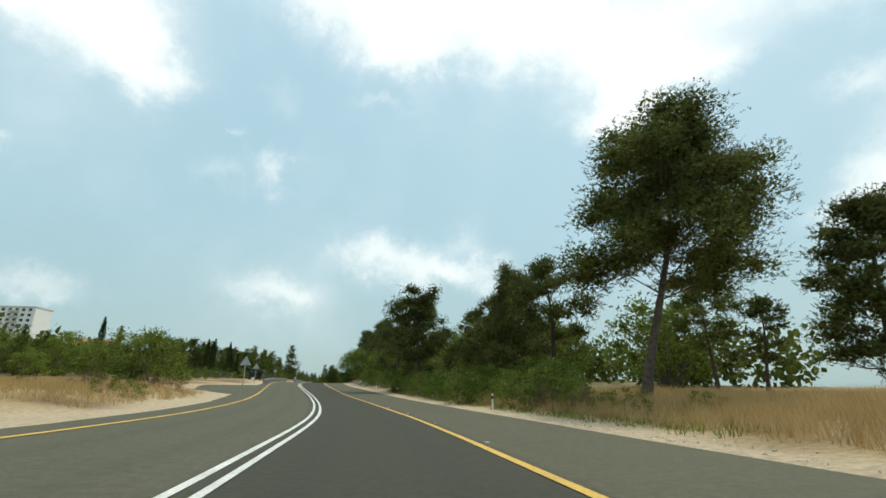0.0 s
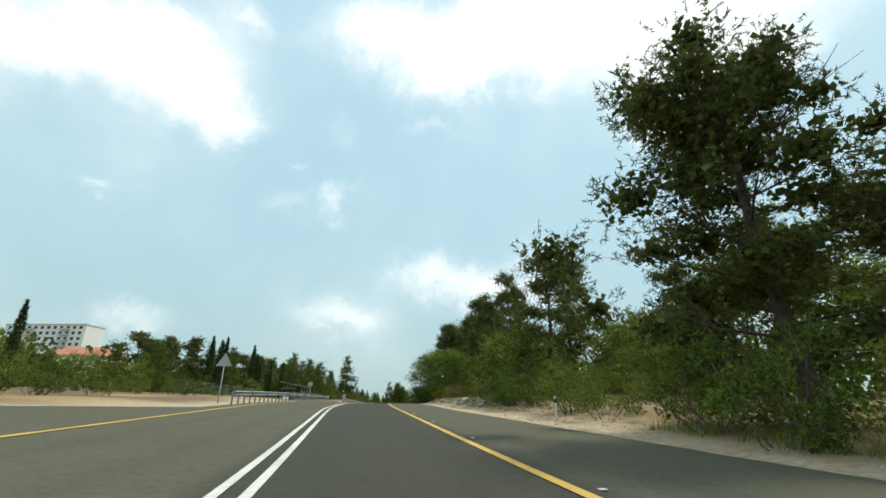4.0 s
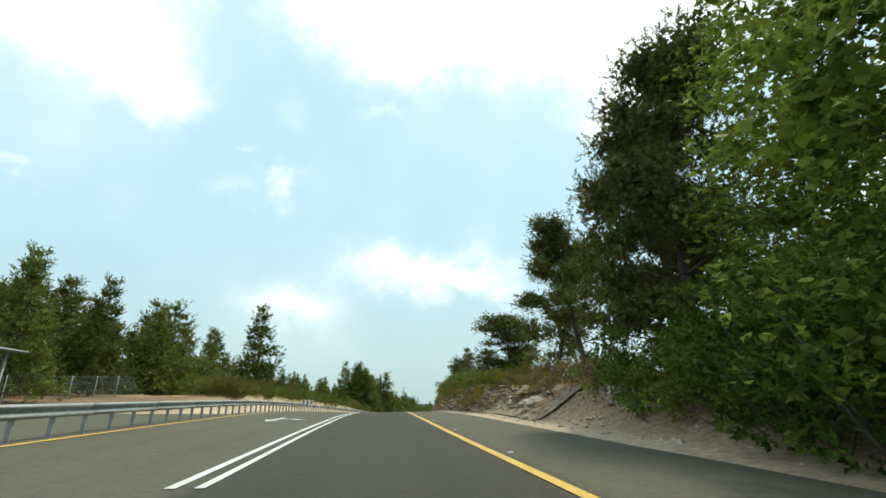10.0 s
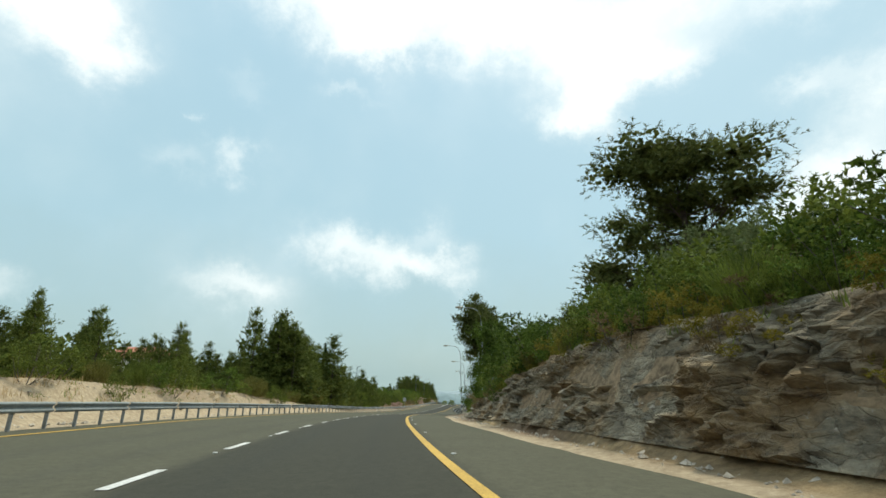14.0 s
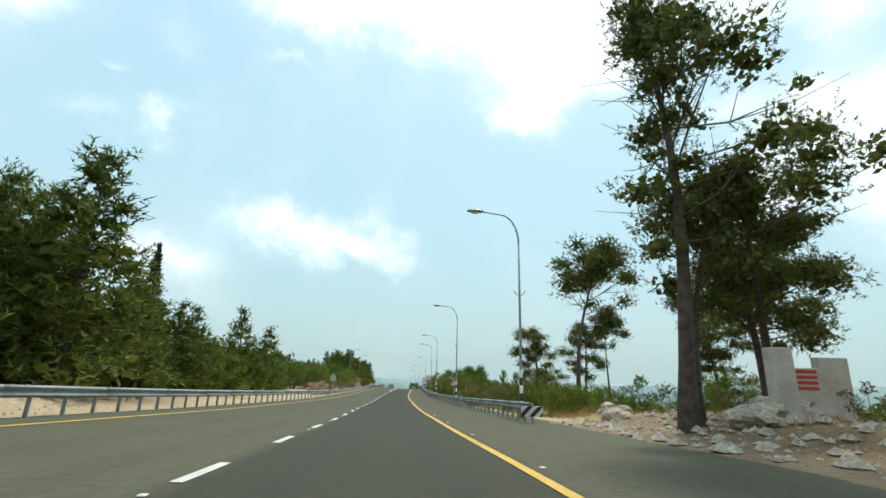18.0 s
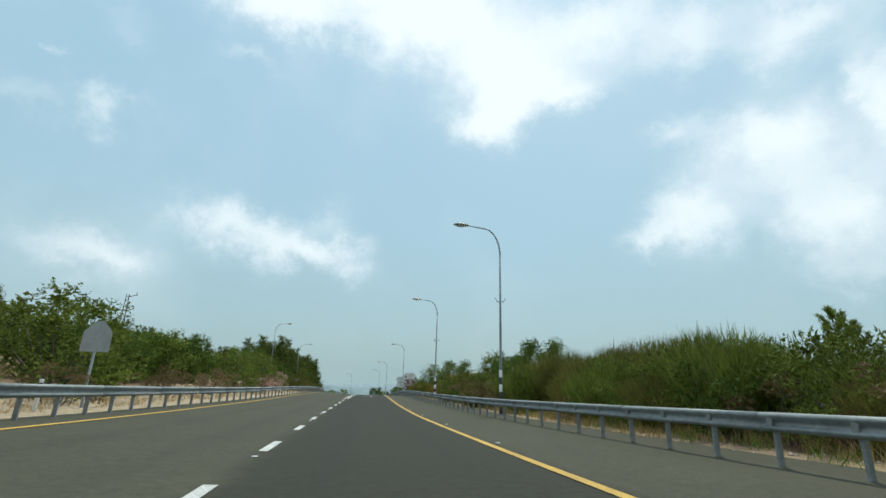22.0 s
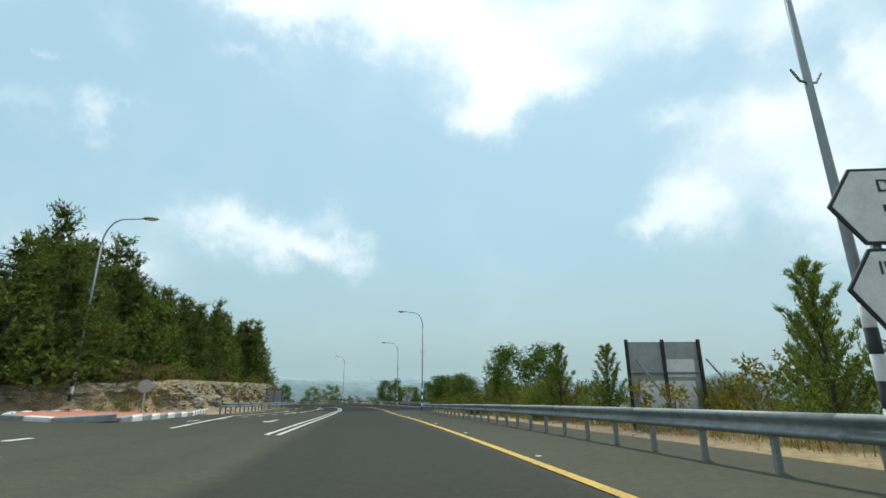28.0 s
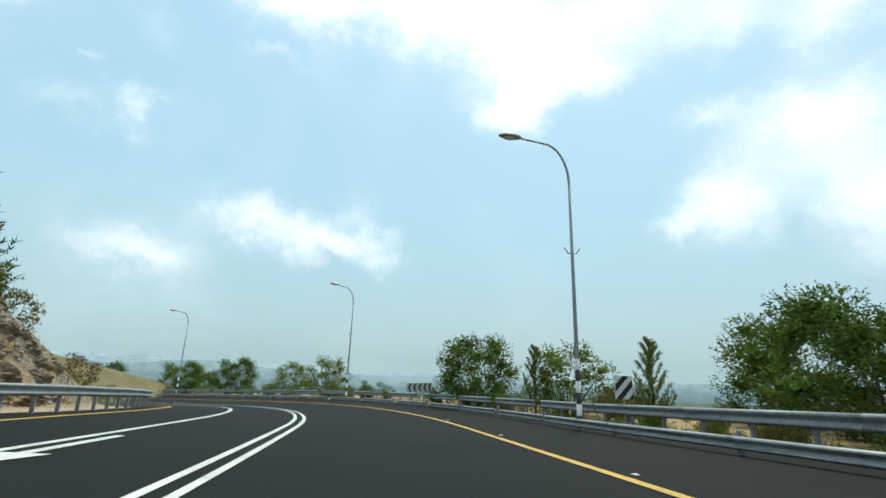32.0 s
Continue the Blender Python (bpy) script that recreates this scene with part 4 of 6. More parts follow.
# woods: kinds, from, to, nearest and farthest from the line, heights, how many
WOODS = [(("leafy", "young"), 55, 115, -48, -27, 4, 6, 26), (("young", "back"), 118, 190, -46, -31, 8, 10.5, 24), (("young",), 150, 186, -28, -20, 7, 10, 14),
         (("young",), 196, 234, -28, -17, 4.5, 6, 20), (("young",), 196, 300, -38, -26, 6.5, 8.5, 20), (("young",), 234, 258, -21, -15, 9.5, 12, 20), (("young",), 258, 270, -22, -16, 6, 8, 9), (("young", "leafy"), 270, 280, -22, -15, 3.5, 5, 8), (("young", "leafy"), 278, 302, -24, -15, 3.2, 5, 20), (("young", "round_carob", "leafy"), 300, 372, -30, -15, 3.2, 4.6, 40),
         (("young",), 330, 400, -50, -30, 5, 7, 16), (("young",), 402, 468, -24, -17.0, 7.0, 9.5, 38), (("young",), 402, 460, -34, -23, 9, 12, 20), (("young",), 436, 458, -22, -17, 7.5, 9.5, 9),
         (("back", "leafy"), 40, 120, 26, 50, 8, 13, 20), (("leafy", "back"), 76, 120, 18, 28, 4, 7, 14), (("back",), 125, 160, 28, 52, 7, 10, 8), (("back",), 176, 240, 34, 56, 3.0, 5.0, 10), (("leafy", "round_carob"), 255, 345, 20, 45, 3, 5, 16), (("leafy", "round_carob"), 480, 560, 8, 20, 3, 5, 12),
         (("young",), 480, 640, -45, -16, 6, 8, 14)]
for kinds, s0, s1, l0, l1, h0, h1, n in WOODS:
    for i in range(n):
        plant(prng.choice(kinds), s0 + (s1 - s0) * (i + prng.uniform(0, 1)) / n, prng.uniform(l0, l1), prng.uniform(h0, h1), prng.uniform(.95, 1.35))
# thickets: kinds, from, to, near, far, heights, number
THICKETS = [(("shrub",), 20, 58, 8.4, 11.5, 1.0, 2.6, 34), (("shrub",), 28, 58, 11, 18, 1.5, 3.4, 26), (("shrub", "brown"), 14, 30, 9.5, 14, .6, 1.2, 12), (("shrub",), 58, 74, 8.8, 13, 1.4, 2.6, 12), (("shrub",), 73, 84, 9.0, 12, 1.2, 2.6, 14), (("yellow", "shrub", "brown"), 84, 116, 11.5, 16, 1.0, 2.4, 26),
            (("yellow",), 112, 119, 9.0, 13, .9, 1.6, 7), (("shrub",), 127, 135, 7.4, 9.4, 1.4, 2.4, 18), (("yellow", "brown", "shrub"), 126, 150, 8.0, 12, .7, 1.7, 24), (("yellow", "brown", "shrub"), 150, 206, 8.0, 10.5, .6, 1.5, 60), (("shrub", "yellow"), 150, 212, 10, 18, 1.0, 2.2, 44), (("yellow", "brown", "shrub"), 150, 206, 6.6, 8.2, .5, 1.0, 52), (("shrub",), 196, 210, 7, 10, 1.2, 2.4, 14), (("shrub", "shrub", "yellow", "broom"), 150, 200, 7.7, 10.5, .9, 1.8, 50), (("shrub",), 178, 200, 8.4, 12, 1.7, 2.9, 34), (("shrub", "yellow"), 152, 200, 7.2, 8.3, .7, 1.3, 40),
            (("brown", "shrub"), 212, 250, 12, 22, .5, 1.2, 16), (("shrub", "broom"), 256, 272, 9.0, 16, 1.0, 2.4, 18), (("broom", "shrub", "broom", "brown"), 270, 312, 8.8, 14, 1.0, 2.4, 54), (("broom", "shrub"), 312, 334, 8.4, 13, 1.6, 2.8, 32), (("broom",), 299, 317, 9.8, 14, 2.8, 3.7, 24), (("broom", "shrub"), 294, 314, 9.2, 12.5, 1.8, 2.8, 20), (("broom", "brown"), 318, 346, 8.2, 9.6, 1.2, 2.2, 30), (("broom", "shrub", "yellow"), 334, 375, 8.2, 12, 1.2, 2.8, 46),
            (("shrub", "yellow", "broom"), 376, 430, 8.0, 13, 1.0, 2.4, 60), (("shrub", "broom"), 430, 500, 8.8, 11.5, .8, 1.8, 46), (("shrub",), 60, 112, -22, -15.5, 1.0, 2.5, 20), (("shrub", "broom"), 160, 240, -17, -11.8, 1.0, 2.4, 44), (("shrub", "brown"), 300, 368, -14, -10.5, .8, 1.8, 30),
            (("brown", "shrub", "yellow"), 400, 470, -16, -12.2, .6, 1.6, 40), (("shrub",), 470, 560, -14, -10.5, .8, 1.8, 24), (("shrub", "brown"), 25, 44, -22, -11, .5, 1.2, 10), (("leafy", "shrub"), 500, 600, 7.5, 14, 1.0, 2.5, 30)]
for kinds, s0, s1, l0, l1, h0, h1, n in THICKETS:
    for i in range(n):
        plant(prng.choice(kinds), s0 + (s1 - s0) * (i + prng.uniform(0, 1)) / n, prng.uniform(l0, l1), prng.uniform(h0, h1), prng.uniform(.9, 1.3))

for s, lat, h in ((122.8, 8.0, 2.2), (124.4, 7.2, 2.8), (126.2, 6.9, 3.0), (128.0, 7.2, 2.8), (129.6, 7.9, 2.2)):
    plant("shrub", s, lat, h, 1.2, None, 1)

# ---- guardrails ----
def w_beam(length):
    """Folded steel beam, 0.31 m high, with the two waves of its profile."""
    prof = [(.00, .155), (.03, .15), (.08, .115), (.08, .075), (.01, .03), (.01, -.03), (.08, -.075), (.08, -.115), (.03, -.15), (.00, -.155)]
    prof = prof + [(a - .006, b) for a, b in reversed(prof)]
    n = len(prof)
    v = [(-a, y, b) for y in (0, length) for a, b in prof]
    f = [(i, (i + 1) % n, n + (i + 1) % n, n + i) for i in range(n)] + [tuple(range(n))[::-1], tuple(range(n, 2 * n))]
    return mesh_from("beam", v, f, M_STEEL, True)
def box(bm, x0, x1, y0, y1, z0, z1, bevel=0.0):
    r = bmesh.ops.create_cube(bm, size=1.0, matrix=Matrix.LocRotScale(((x0 + x1) / 2, (y0 + y1) / 2, (z0 + z1) / 2), None, (abs(x1 - x0), abs(y1 - y0), abs(z1 - z0))))
    if bevel:
        es = list({e for v in r["verts"] for e in v.link_edges})
        bmesh.ops.bevel(bm, geom=es, offset=bevel, segments=1, affect="EDGES")
    return bm
def as_mesh(name, bm, mat_):
    me = bpy.data.meshes.new(name)
    bm.to_mesh(me)
    bm.free()
    me.materials.append(mat_)
    return me
bm = bmesh.new()
box(bm, -.05, .05, -.03, .03, -.4, .73, .008)
POST = as_mesh("post", bm, M_POST)
bm = bmesh.new()
box(bm, -.12, -.03, -.05, .05, .48, .68, .01)
SPACER = as_mesh("spacer", bm, M_POST)
BEAM = w_beam(4.05)
def guardrail(s0, s1, line, side, label, spacing=1.33):
    """side: +1 where the beam faces the road to its left, -1 to its right."""
    e = tagged(new("guardrail"), label, "guardrail", "roadside guardrails")
    origin = Vector(road(s0, float(tab(line, s0))))
    e.location = origin
    def spot(s, up):
        l = float(tab(line, s))
        return Vector(road(s, l, float(cross(l)) + up + (float(np.interp(s, [345, 375, 415, 428, 450], [.09, 0, 0, .14, .05])) if side > 0 else 0))) - origin
    s = s0
    while s < s1:
        b_ = part("post", POST, None, e, "", Matrix.Translation(spot(s, 0)) @ pose(0, 0, 0, 0, 0, heading(s) + (0 if side > 0 else 180)))
        if side > 0 and 260 < s < 345:
            part("spacer", SPACER, None, b_)
        s += spacing
    s = s0
    while s < s1 - 2:
        a, b_ = spot(s, .6), spot(s + 4.0, .6)
        d = (b_ - a).normalized()
        x = d.cross(Vector((0, 0, 1))).normalized() * side
        y = d
        z = x.cross(y) if side > 0 else (-x).cross(y)
        m = Matrix(((x.x, y.x, z.x, a.x), (x.y, y.y, z.y, a.y), (x.z, y.z, z.z, a.z), (0, 0, 0, 1)))
        part("beam", BEAM, None, e, "", m @ Matrix.Translation((-.05, 0, 0)))
        s += 4.0
    return e
guardrail(250.6, 540, RAIL_R, 1, "long galvanised steel guardrail on closely set posts beside the shoulder")
guardrail(76, 115, RAIL_L, -1, "galvanised steel guardrail ending before the side road")
guardrail(127, 371, RAIL_L, -1, "long galvanised steel guardrail along the sandy berm")
guardrail(408, 520, RAIL_L, -1, "galvanised steel guardrail below the rocky bank")
# ---- street lamps ----
def street_lamp():
    e = tagged(new("street_lamp"), "tall grey street lamp with curved arm and banded foot", "street lamp", "street lamps along the road")
    H = 8.6
    part("pole", mesh_from("pole", *tube([(0, 0, -.3), (0, 0, 2), (0, 0, 5), (0, 0, H)], [.08, .074, .06, .045], 12), M_POLE, True), None, e)
    arc = [(-.95 * (1 - math.cos(a)), 0, H + 1.5 * math.sin(a)) for a in np.linspace(0, math.pi / 2, 9)] + [(-1.95, 0, H + 1.6)]
    part("arm", mesh_from("arm", *tube(arc, [.05 - .002 * i for i in range(10)], 10), M_POLE, True), None, e)
    bm = bmesh.new()
    bmesh.ops.create_uvsphere(bm, u_segments=14, v_segments=8, radius=.5, matrix=Matrix.Translation((-2.28, 0, H + 1.62)) @ Matrix.Diagonal((.92, .36, .2, 1)))
    hd = part("lamp_head", bm, M_HEAD, e, "tan lamp housing")
    bm = bmesh.new()
    bmesh.ops.create_uvsphere(bm, u_segments=12, v_segments=6, radius=.5, matrix=Matrix.Translation((-2.32, 0, H + 1.57)) @ Matrix.Diagonal((.58, .27, .17, 1)))
    part("diffuser", bm, M_WHITE, hd, "white diffuser")
    for i in range(6):
        z = .12 + i * .36
        part("painted_band", mesh_from("painted_band", *tube([(0, 0, z), (0, 0, z + .355)], [.086 - i * .001] * 2, 14), M_WHITE if i % 2 else M_BLACK, True), None, e, "white painted band" if i % 2 else "black painted band")
    for sgn in (-1, 1):
        part("flag_holder", mesh_from("flag_holder", *tube([(0, 0, 5.9), (sgn * .16, 0, 5.92), (sgn * .3, 0, 6.12)], [.025, .022, .018], 6), M_STEEL), None, e)
    return e
LAMPS = [(228, 9.8, 1.14, 0), (254.6, 7.05, 1.11, 0), (284.3, 7.4, 1.11, 0), (312, 7.1, 1.045, 0), (336.6, 7.0, 1.06, 0), (379.3, 6.8, 1.0, 0), (425.3, 6.6, 1.08, 0), (450.3, 6.6, 1.03, 0), (474.5, 6.9, 1.0, 0), (500, 7.2, 1.0, 0), (528, 7.2, 1.0, 0),
         (362, -15.5, .9, 180), (404.5, -16.9, 1.12, 180)]
lamp = street_lamp()
for i, (s, lat, k, turn) in enumerate(LAMPS):
    m = pose(*ground_at(s, lat), 0, 0, heading(s) + turn) @ Matrix.Diagonal((k, k, k, 1))
    if i == 0:
        lamp.matrix_basis = m
    else:
        copy_thing(lamp, m @ Matrix.Diagonal((*(1 / c for c in lamp.scale), 1)))

# ---- rock faces of the cuttings ----
def rock_face(name, s0, s1, side, label):
    ss = np.arange(s0, s1, .12)
    nv = 56
    verts = []
    for s in ss:
        e = float(tab(R_EDGE if side > 0 else L_EDGE, s))
        reach = float(tab(R_STEEP if side > 0 else L_STEEP, s)) + 1.2
        fade = min(1, (s - s0) / 5, (s1 - s) / 5)
        for j in range(nv):
            v = j / (nv - 1)
            lat = e + side * (.75 + (.8 if side > 0 else 1.0) + (reach - .8) * v - .5)
            z = float(land(s, lat))
            q = Vector((s * .8 + z * .3, z * 1.5 + s * .1, lat * .6))
            w = q + Vector((.6 * noise.noise(q * 1.1), .6 * noise.noise(q * 1.2 + Vector((9, 0, 0))), 0))
            out = .5 * noise.noise(q * .4) + .24 * (noise.cell(Vector((w.x * .9, w.y * 1.3, w.z))) - .4) + .2 * (noise.cell(Vector((w.x * 2.2, w.y * 2.7, w.z * 2))) - .4) + .22 * noise.noise(w * 1.7) + .17 * noise.noise(w * 4.1) + .09 * noise.noise(w * 9)
            out = max(-.2, out) * fade * math.sin(min(1, v * 1.15 + .12) * math.pi) ** .5 + .17
            verts.append(road(s + .1 * noise.noise(q * 3), lat - side * out, z + .05 * fade + .18 * out))
    f = grid_faces(len(ss), nv)
    me = mesh_from(name, verts, f if side < 0 else f[:, ::-1], M_FACE)
    return tagged(new(name, me), label, "rock face", kind="structure")
rock_face("rock_face_right", 140, 211, 1, "rough layered limestone cutting with rusty patches above the road")
rock_face("rock_face_left", 402, 464, -1, "pale reddish limestone cutting under the pines")
def boulder(seed, size, flat=.6):
    bm = bmesh.new()
    bmesh.ops.create_icosphere(bm, subdivisions=3, radius=1.0)
    for v in bm.verts:
        p = v.co * 1.3 + Vector((seed * 7.1, seed * 3.3, 0))
        v.co *= 1 + .28 * noise.noise(p) + .22 * (noise.cell(p * 1.4) - .5)
        v.co.z *= flat
    bmesh.ops.scale(bm, vec=(size, size * .8, size), verts=bm.verts)
    return as_mesh("boulder", bm, M_ROCK)
BOULDERS = [boulder(i, 1.0, .45 + .1 * (i % 3)) for i in range(5)]
for i, (s, lat, k) in enumerate([(243.2, 11.0, 1.0), (244.6, 12.4, .8), (245.5, 13.3, .9), (247.5, 15.2, .8), (248.6, 16.5, .9), (246.2, 14.5, 1.3), (251.5, 10.6, .8), (253.5, 11.6, .9), (226, 11.2, .9), (228, 12.2, 1.1), (224.5, 12.5, .8), (231, 13.5, .7),
                                 (81, 8.9, .5), (79, 8.4, .4), (86, 8.5, .6), (90, 9.5, .5), (131, 9.0, .5), (136, 8.3, .7), (143, 7.6, .8), (412, -12.6, .7), (418, -12.8, .6), (376, -19, .8)]):
    o = new("boulder", BOULDERS[i % 5])
    tagged(o, "weathered pale limestone boulder half sunk in soil", "boulder", "boulders beside the road")
    o.matrix_basis = at(s, lat, .12 * k, i * 77) @ Matrix.Diagonal((k, k, k, 1))
def pebbles(name, areas, label, seed):
    """Loose stones, too many to count."""
    r = np.random.default_rng(seed)
    v, f = [], []
    base = np.array([(1, 0, 0), (-1, 0, 0), (0, 1, 0), (0, -1, 0), (0, 0, .7), (0, 0, -.5)])
    tri_ = [(0, 2, 4), (2, 1, 4), (1, 3, 4), (3, 0, 4), (2, 0, 5), (1, 2, 5), (3, 1, 5), (0, 3, 5)]
    for s0, s1, l0, l1, n, k0, k1 in areas:
        for _ in range(n):
            s, l = r.uniform(s0, s1), r.uniform(l0, l1)
            k = k0 * (k1 / k0) ** (r.uniform() ** 2)
            c = np.array(ground_at(s, l, k * .15))
            m = base * k * r.uniform(.6, 1.2, (6, 3))
            a = r.uniform(0, 6.28)
            m = np.stack([m[:, 0] * math.cos(a) - m[:, 1] * math.sin(a), m[:, 0] * math.sin(a) + m[:, 1] * math.cos(a), m[:, 2]], 1)
            n0 = len(v)
            v += [tuple(c + q) for q in m]
            f += [tuple(i + n0 for i in q) for q in tri_]
    return tagged(new(name, mesh_from(name, v, f, M_ROCK)), label, "stones", kind="stuff")
pebbles("loose_stones", [(-5, 60, 7.0, 8.6, 700, .02, .07), (60, 118, 6.6, 11, 1600, .02, .12), (118, 150, 6.0, 10, 1600, .02, .14), (150, 212, 5.4, 6.8, 1500, .02, .12), (212, 252, 7.4, 14, 2600, .03, .28), (256, 300, 7.8, 9.5, 600, .02, .08), (300, 440, 7.2, 8.6, 900, .02, .07),
                         (160, 236, -13, -9.8, 1200, .03, .15), (402, 470, -13.5, -11, 800, .05, .25), (236, 370, -12, -9.2, 900, .02, .08), (372, 400, -22, -20, 200, .05, .2)], "loose pale limestone chips along the verges", 3)
def grass(name, areas, label, mat_, seed):
    r = np.random.default_rng(seed)
    cs, ax = [], []
    hs_ = []
    for s0, s1, l0, l1, n, h in areas:
        for _ in range(n // 14):
            s, l = r.uniform(s0, s1), r.uniform(l0, l1)
            p = np.array(ground_at(s, l))
            k = h * r.uniform(.5, 1.2)
            for _ in range(14):
                d = np.array([r.normal() * .35, r.normal() * .35, 1.0])
                cs.append(p + np.array([r.normal() * .16, r.normal() * .16, k * .4]))
                ax.append(d)
                hs_.append(k)
    cs, ax, hs_ = np.array(cs), np.array(ax), np.array(hs_)
    v, f = blades(cs, ax, hs_, .02, r, False)
    return tagged(new(name, mesh_from(name, v, f, mat_)), label, "grass", kind="stuff")
grass("dry_grass", [(-2, 34, 9.0, 16, 26000, .75), (-2, 40, 16, 34, 22000, .8), (20, 44, -26, -10.5, 16000, .6), (44, 66, -28, -15.5, 8000, .5), (36, 60, 12, 20, 4000, .5), (126, 176, 9.5, 20, 14000, .6), (176, 210, 8, 16, 6000, .4), (212, 256, 9, 22, 7000, .3), (255, 300, 8.6, 15, 12000, .5), (300, 440, 7.9, 10, 16000, .4), (160, 236, -16, -11.5, 8000, .35), (300, 370, -13, -9.5, 7000, .3), (400, 470, -15, -11.5, 5000, .3), (80, 120, 12, 20, 5000, .4)],
      "golden dry grass on the verges and banks", M_DRY, 4)
grass("green_weeds", [(10, 60, 8.3, 10, 6000, .35), (66, 120, 8, 13, 4000, .3), (150, 208, 7, 9, 5000, .25), (256, 440, 8.0, 9.4, 12000, .4), (404, 470, -15, -11.5, 5000, .4), (440, 520, 8.6, 10, 5000, .4), (160, 236, -14, -12, 3000, .3)],
      "patchy green roadside weeds", M_SHRUB, 6)
# ---- far woods and hills ----
def far_woods():
    r = np.random.default_rng(8)
    cs = []
    for i in range(1500):
        s = r.uniform(-50, 600)
        side = -1 if r.uniform() < .55 else 1
        d = r.uniform(48, 62) if (side < 0 and s < 430) or (side > 0) else r.uniform(26, 34)
        p = np.array(ground_at(min(s, 690), side * d))
        h = r.uniform(4, 9) if not (side > 0 and s > 250) else r.uniform(2, 4.5)
        if side > 0 and s < 36:
            continue
        n = 46
        q, dd = shell(p + np.array([0, 0, h * .5]), (h * .34, h * .34, h * .55), n, r, .4)
        cs.append(blades(q, dd + r.normal(size=dd.shape) * .6, 1.0, .8, r))
    v, f = cat_arrays(cs)
    return tagged(new("far_woods", mesh_from("far_woods", v, f, M_YPINE)), "dense green pine woods behind the roadside trees", "woods", kind="stuff")
far_woods()
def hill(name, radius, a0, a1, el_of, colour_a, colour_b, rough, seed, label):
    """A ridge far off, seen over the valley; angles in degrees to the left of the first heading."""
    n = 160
    m = stuff_mat(name + "_hazed_cover", colour_a, colour_b, .004, .03, 1.0, 0, 0, 1)
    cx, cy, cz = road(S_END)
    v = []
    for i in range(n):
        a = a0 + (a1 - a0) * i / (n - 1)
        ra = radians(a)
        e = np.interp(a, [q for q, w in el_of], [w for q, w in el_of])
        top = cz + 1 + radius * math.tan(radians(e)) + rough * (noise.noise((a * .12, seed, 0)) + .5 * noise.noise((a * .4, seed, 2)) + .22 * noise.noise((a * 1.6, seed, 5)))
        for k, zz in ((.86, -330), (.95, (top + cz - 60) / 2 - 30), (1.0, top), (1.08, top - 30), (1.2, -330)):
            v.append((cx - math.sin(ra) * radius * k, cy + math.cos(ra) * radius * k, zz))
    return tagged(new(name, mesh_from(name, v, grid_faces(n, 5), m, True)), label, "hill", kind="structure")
# air haze is painted into the base colours: paler and bluer per ridge
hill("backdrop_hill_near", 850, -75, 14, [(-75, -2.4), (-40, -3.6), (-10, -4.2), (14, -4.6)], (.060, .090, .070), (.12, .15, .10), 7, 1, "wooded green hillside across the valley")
hill("backdrop_hill_middle", 1700, -110, 60, [(-110, -1), (-52, -.7), (-40, -1.8), (-10, -2.2), (4, -1.4), (13, -.7), (25, -.9), (40, -2)], (.16, .23, .25), (.23, .30, .31), 14, 2, "distant wooded ridge with blue-green haze painted in")
hill("backdrop_hill_far", 2700, -60, 70, [(-60, -1.8), (0, -1.4), (8, -.7), (20, -.1), (30, -.25), (70, -2)], (.24, .31, .34), (.31, .38, .41), 20, 3, "ridge on the horizon with pale haze painted in")

# ---- signs, boards and posts ----
def prism(pts, y0, y1):
    """A flat plate from an outline in x and z, between two depths."""
    n = len(pts)
    v = [(x, y0, z) for x, z in pts] + [(x, y1, z) for x, z in pts]
    f = [tuple(range(n)), tuple(range(2 * n - 1, n - 1, -1))] + [(i + n, (i + 1) % n + n, (i + 1) % n, i) for i in range(n)]
    return v, f
def plate(name, pts, y0, y1, mat_, parent, label=""):
    return part(name, mesh_from(name, *prism(pts, y0, y1), mat_), None, parent, label)
def rect(x0, x1, z0, z1):
    return [(x0, z0), (x1, z0), (x1, z1), (x0, z1)]
def pipe(name, pts, r, parent, mat_=None, sides=8):
    return part(name, mesh_from(name, *tube(pts, [r] * len(pts), sides), mat_ or M_POST, True), None, parent)
def lettering(text, size, x, y, z, mat_, parent, name="lettering"):
    """Words on a sign face that looks back along the road."""
    c = bpy.data.curves.new(name, "FONT")
    c.body, c.size, c.align_x, c.extrude = text, size, "CENTER", .003
    tmp = bpy.data.objects.new(name, c)
    scene.collection.objects.link(tmp)
    me = bpy.data.meshes.new_from_object(tmp)
    bpy.data.objects.remove(tmp)
    me.materials.clear()
    me.materials.append(mat_)
    return part(name, me, None, parent, "", pose(x, y, z, 90, 0, 0))
def bars(x, z, w, h, n, y, mat_, parent):
    for i in range(n):
        k = w * (.5 + .5 * ((i * 7) % 5) / 4) / n
        x0 = x - w / 2 + i * w / n
        plate("text_bar", rect(x0, x0 + k, z - h / 2, z + h / 2), y - .006, y, mat_, parent)
TRI = [(-.45, 0), (.45, 0), (0, .78)]
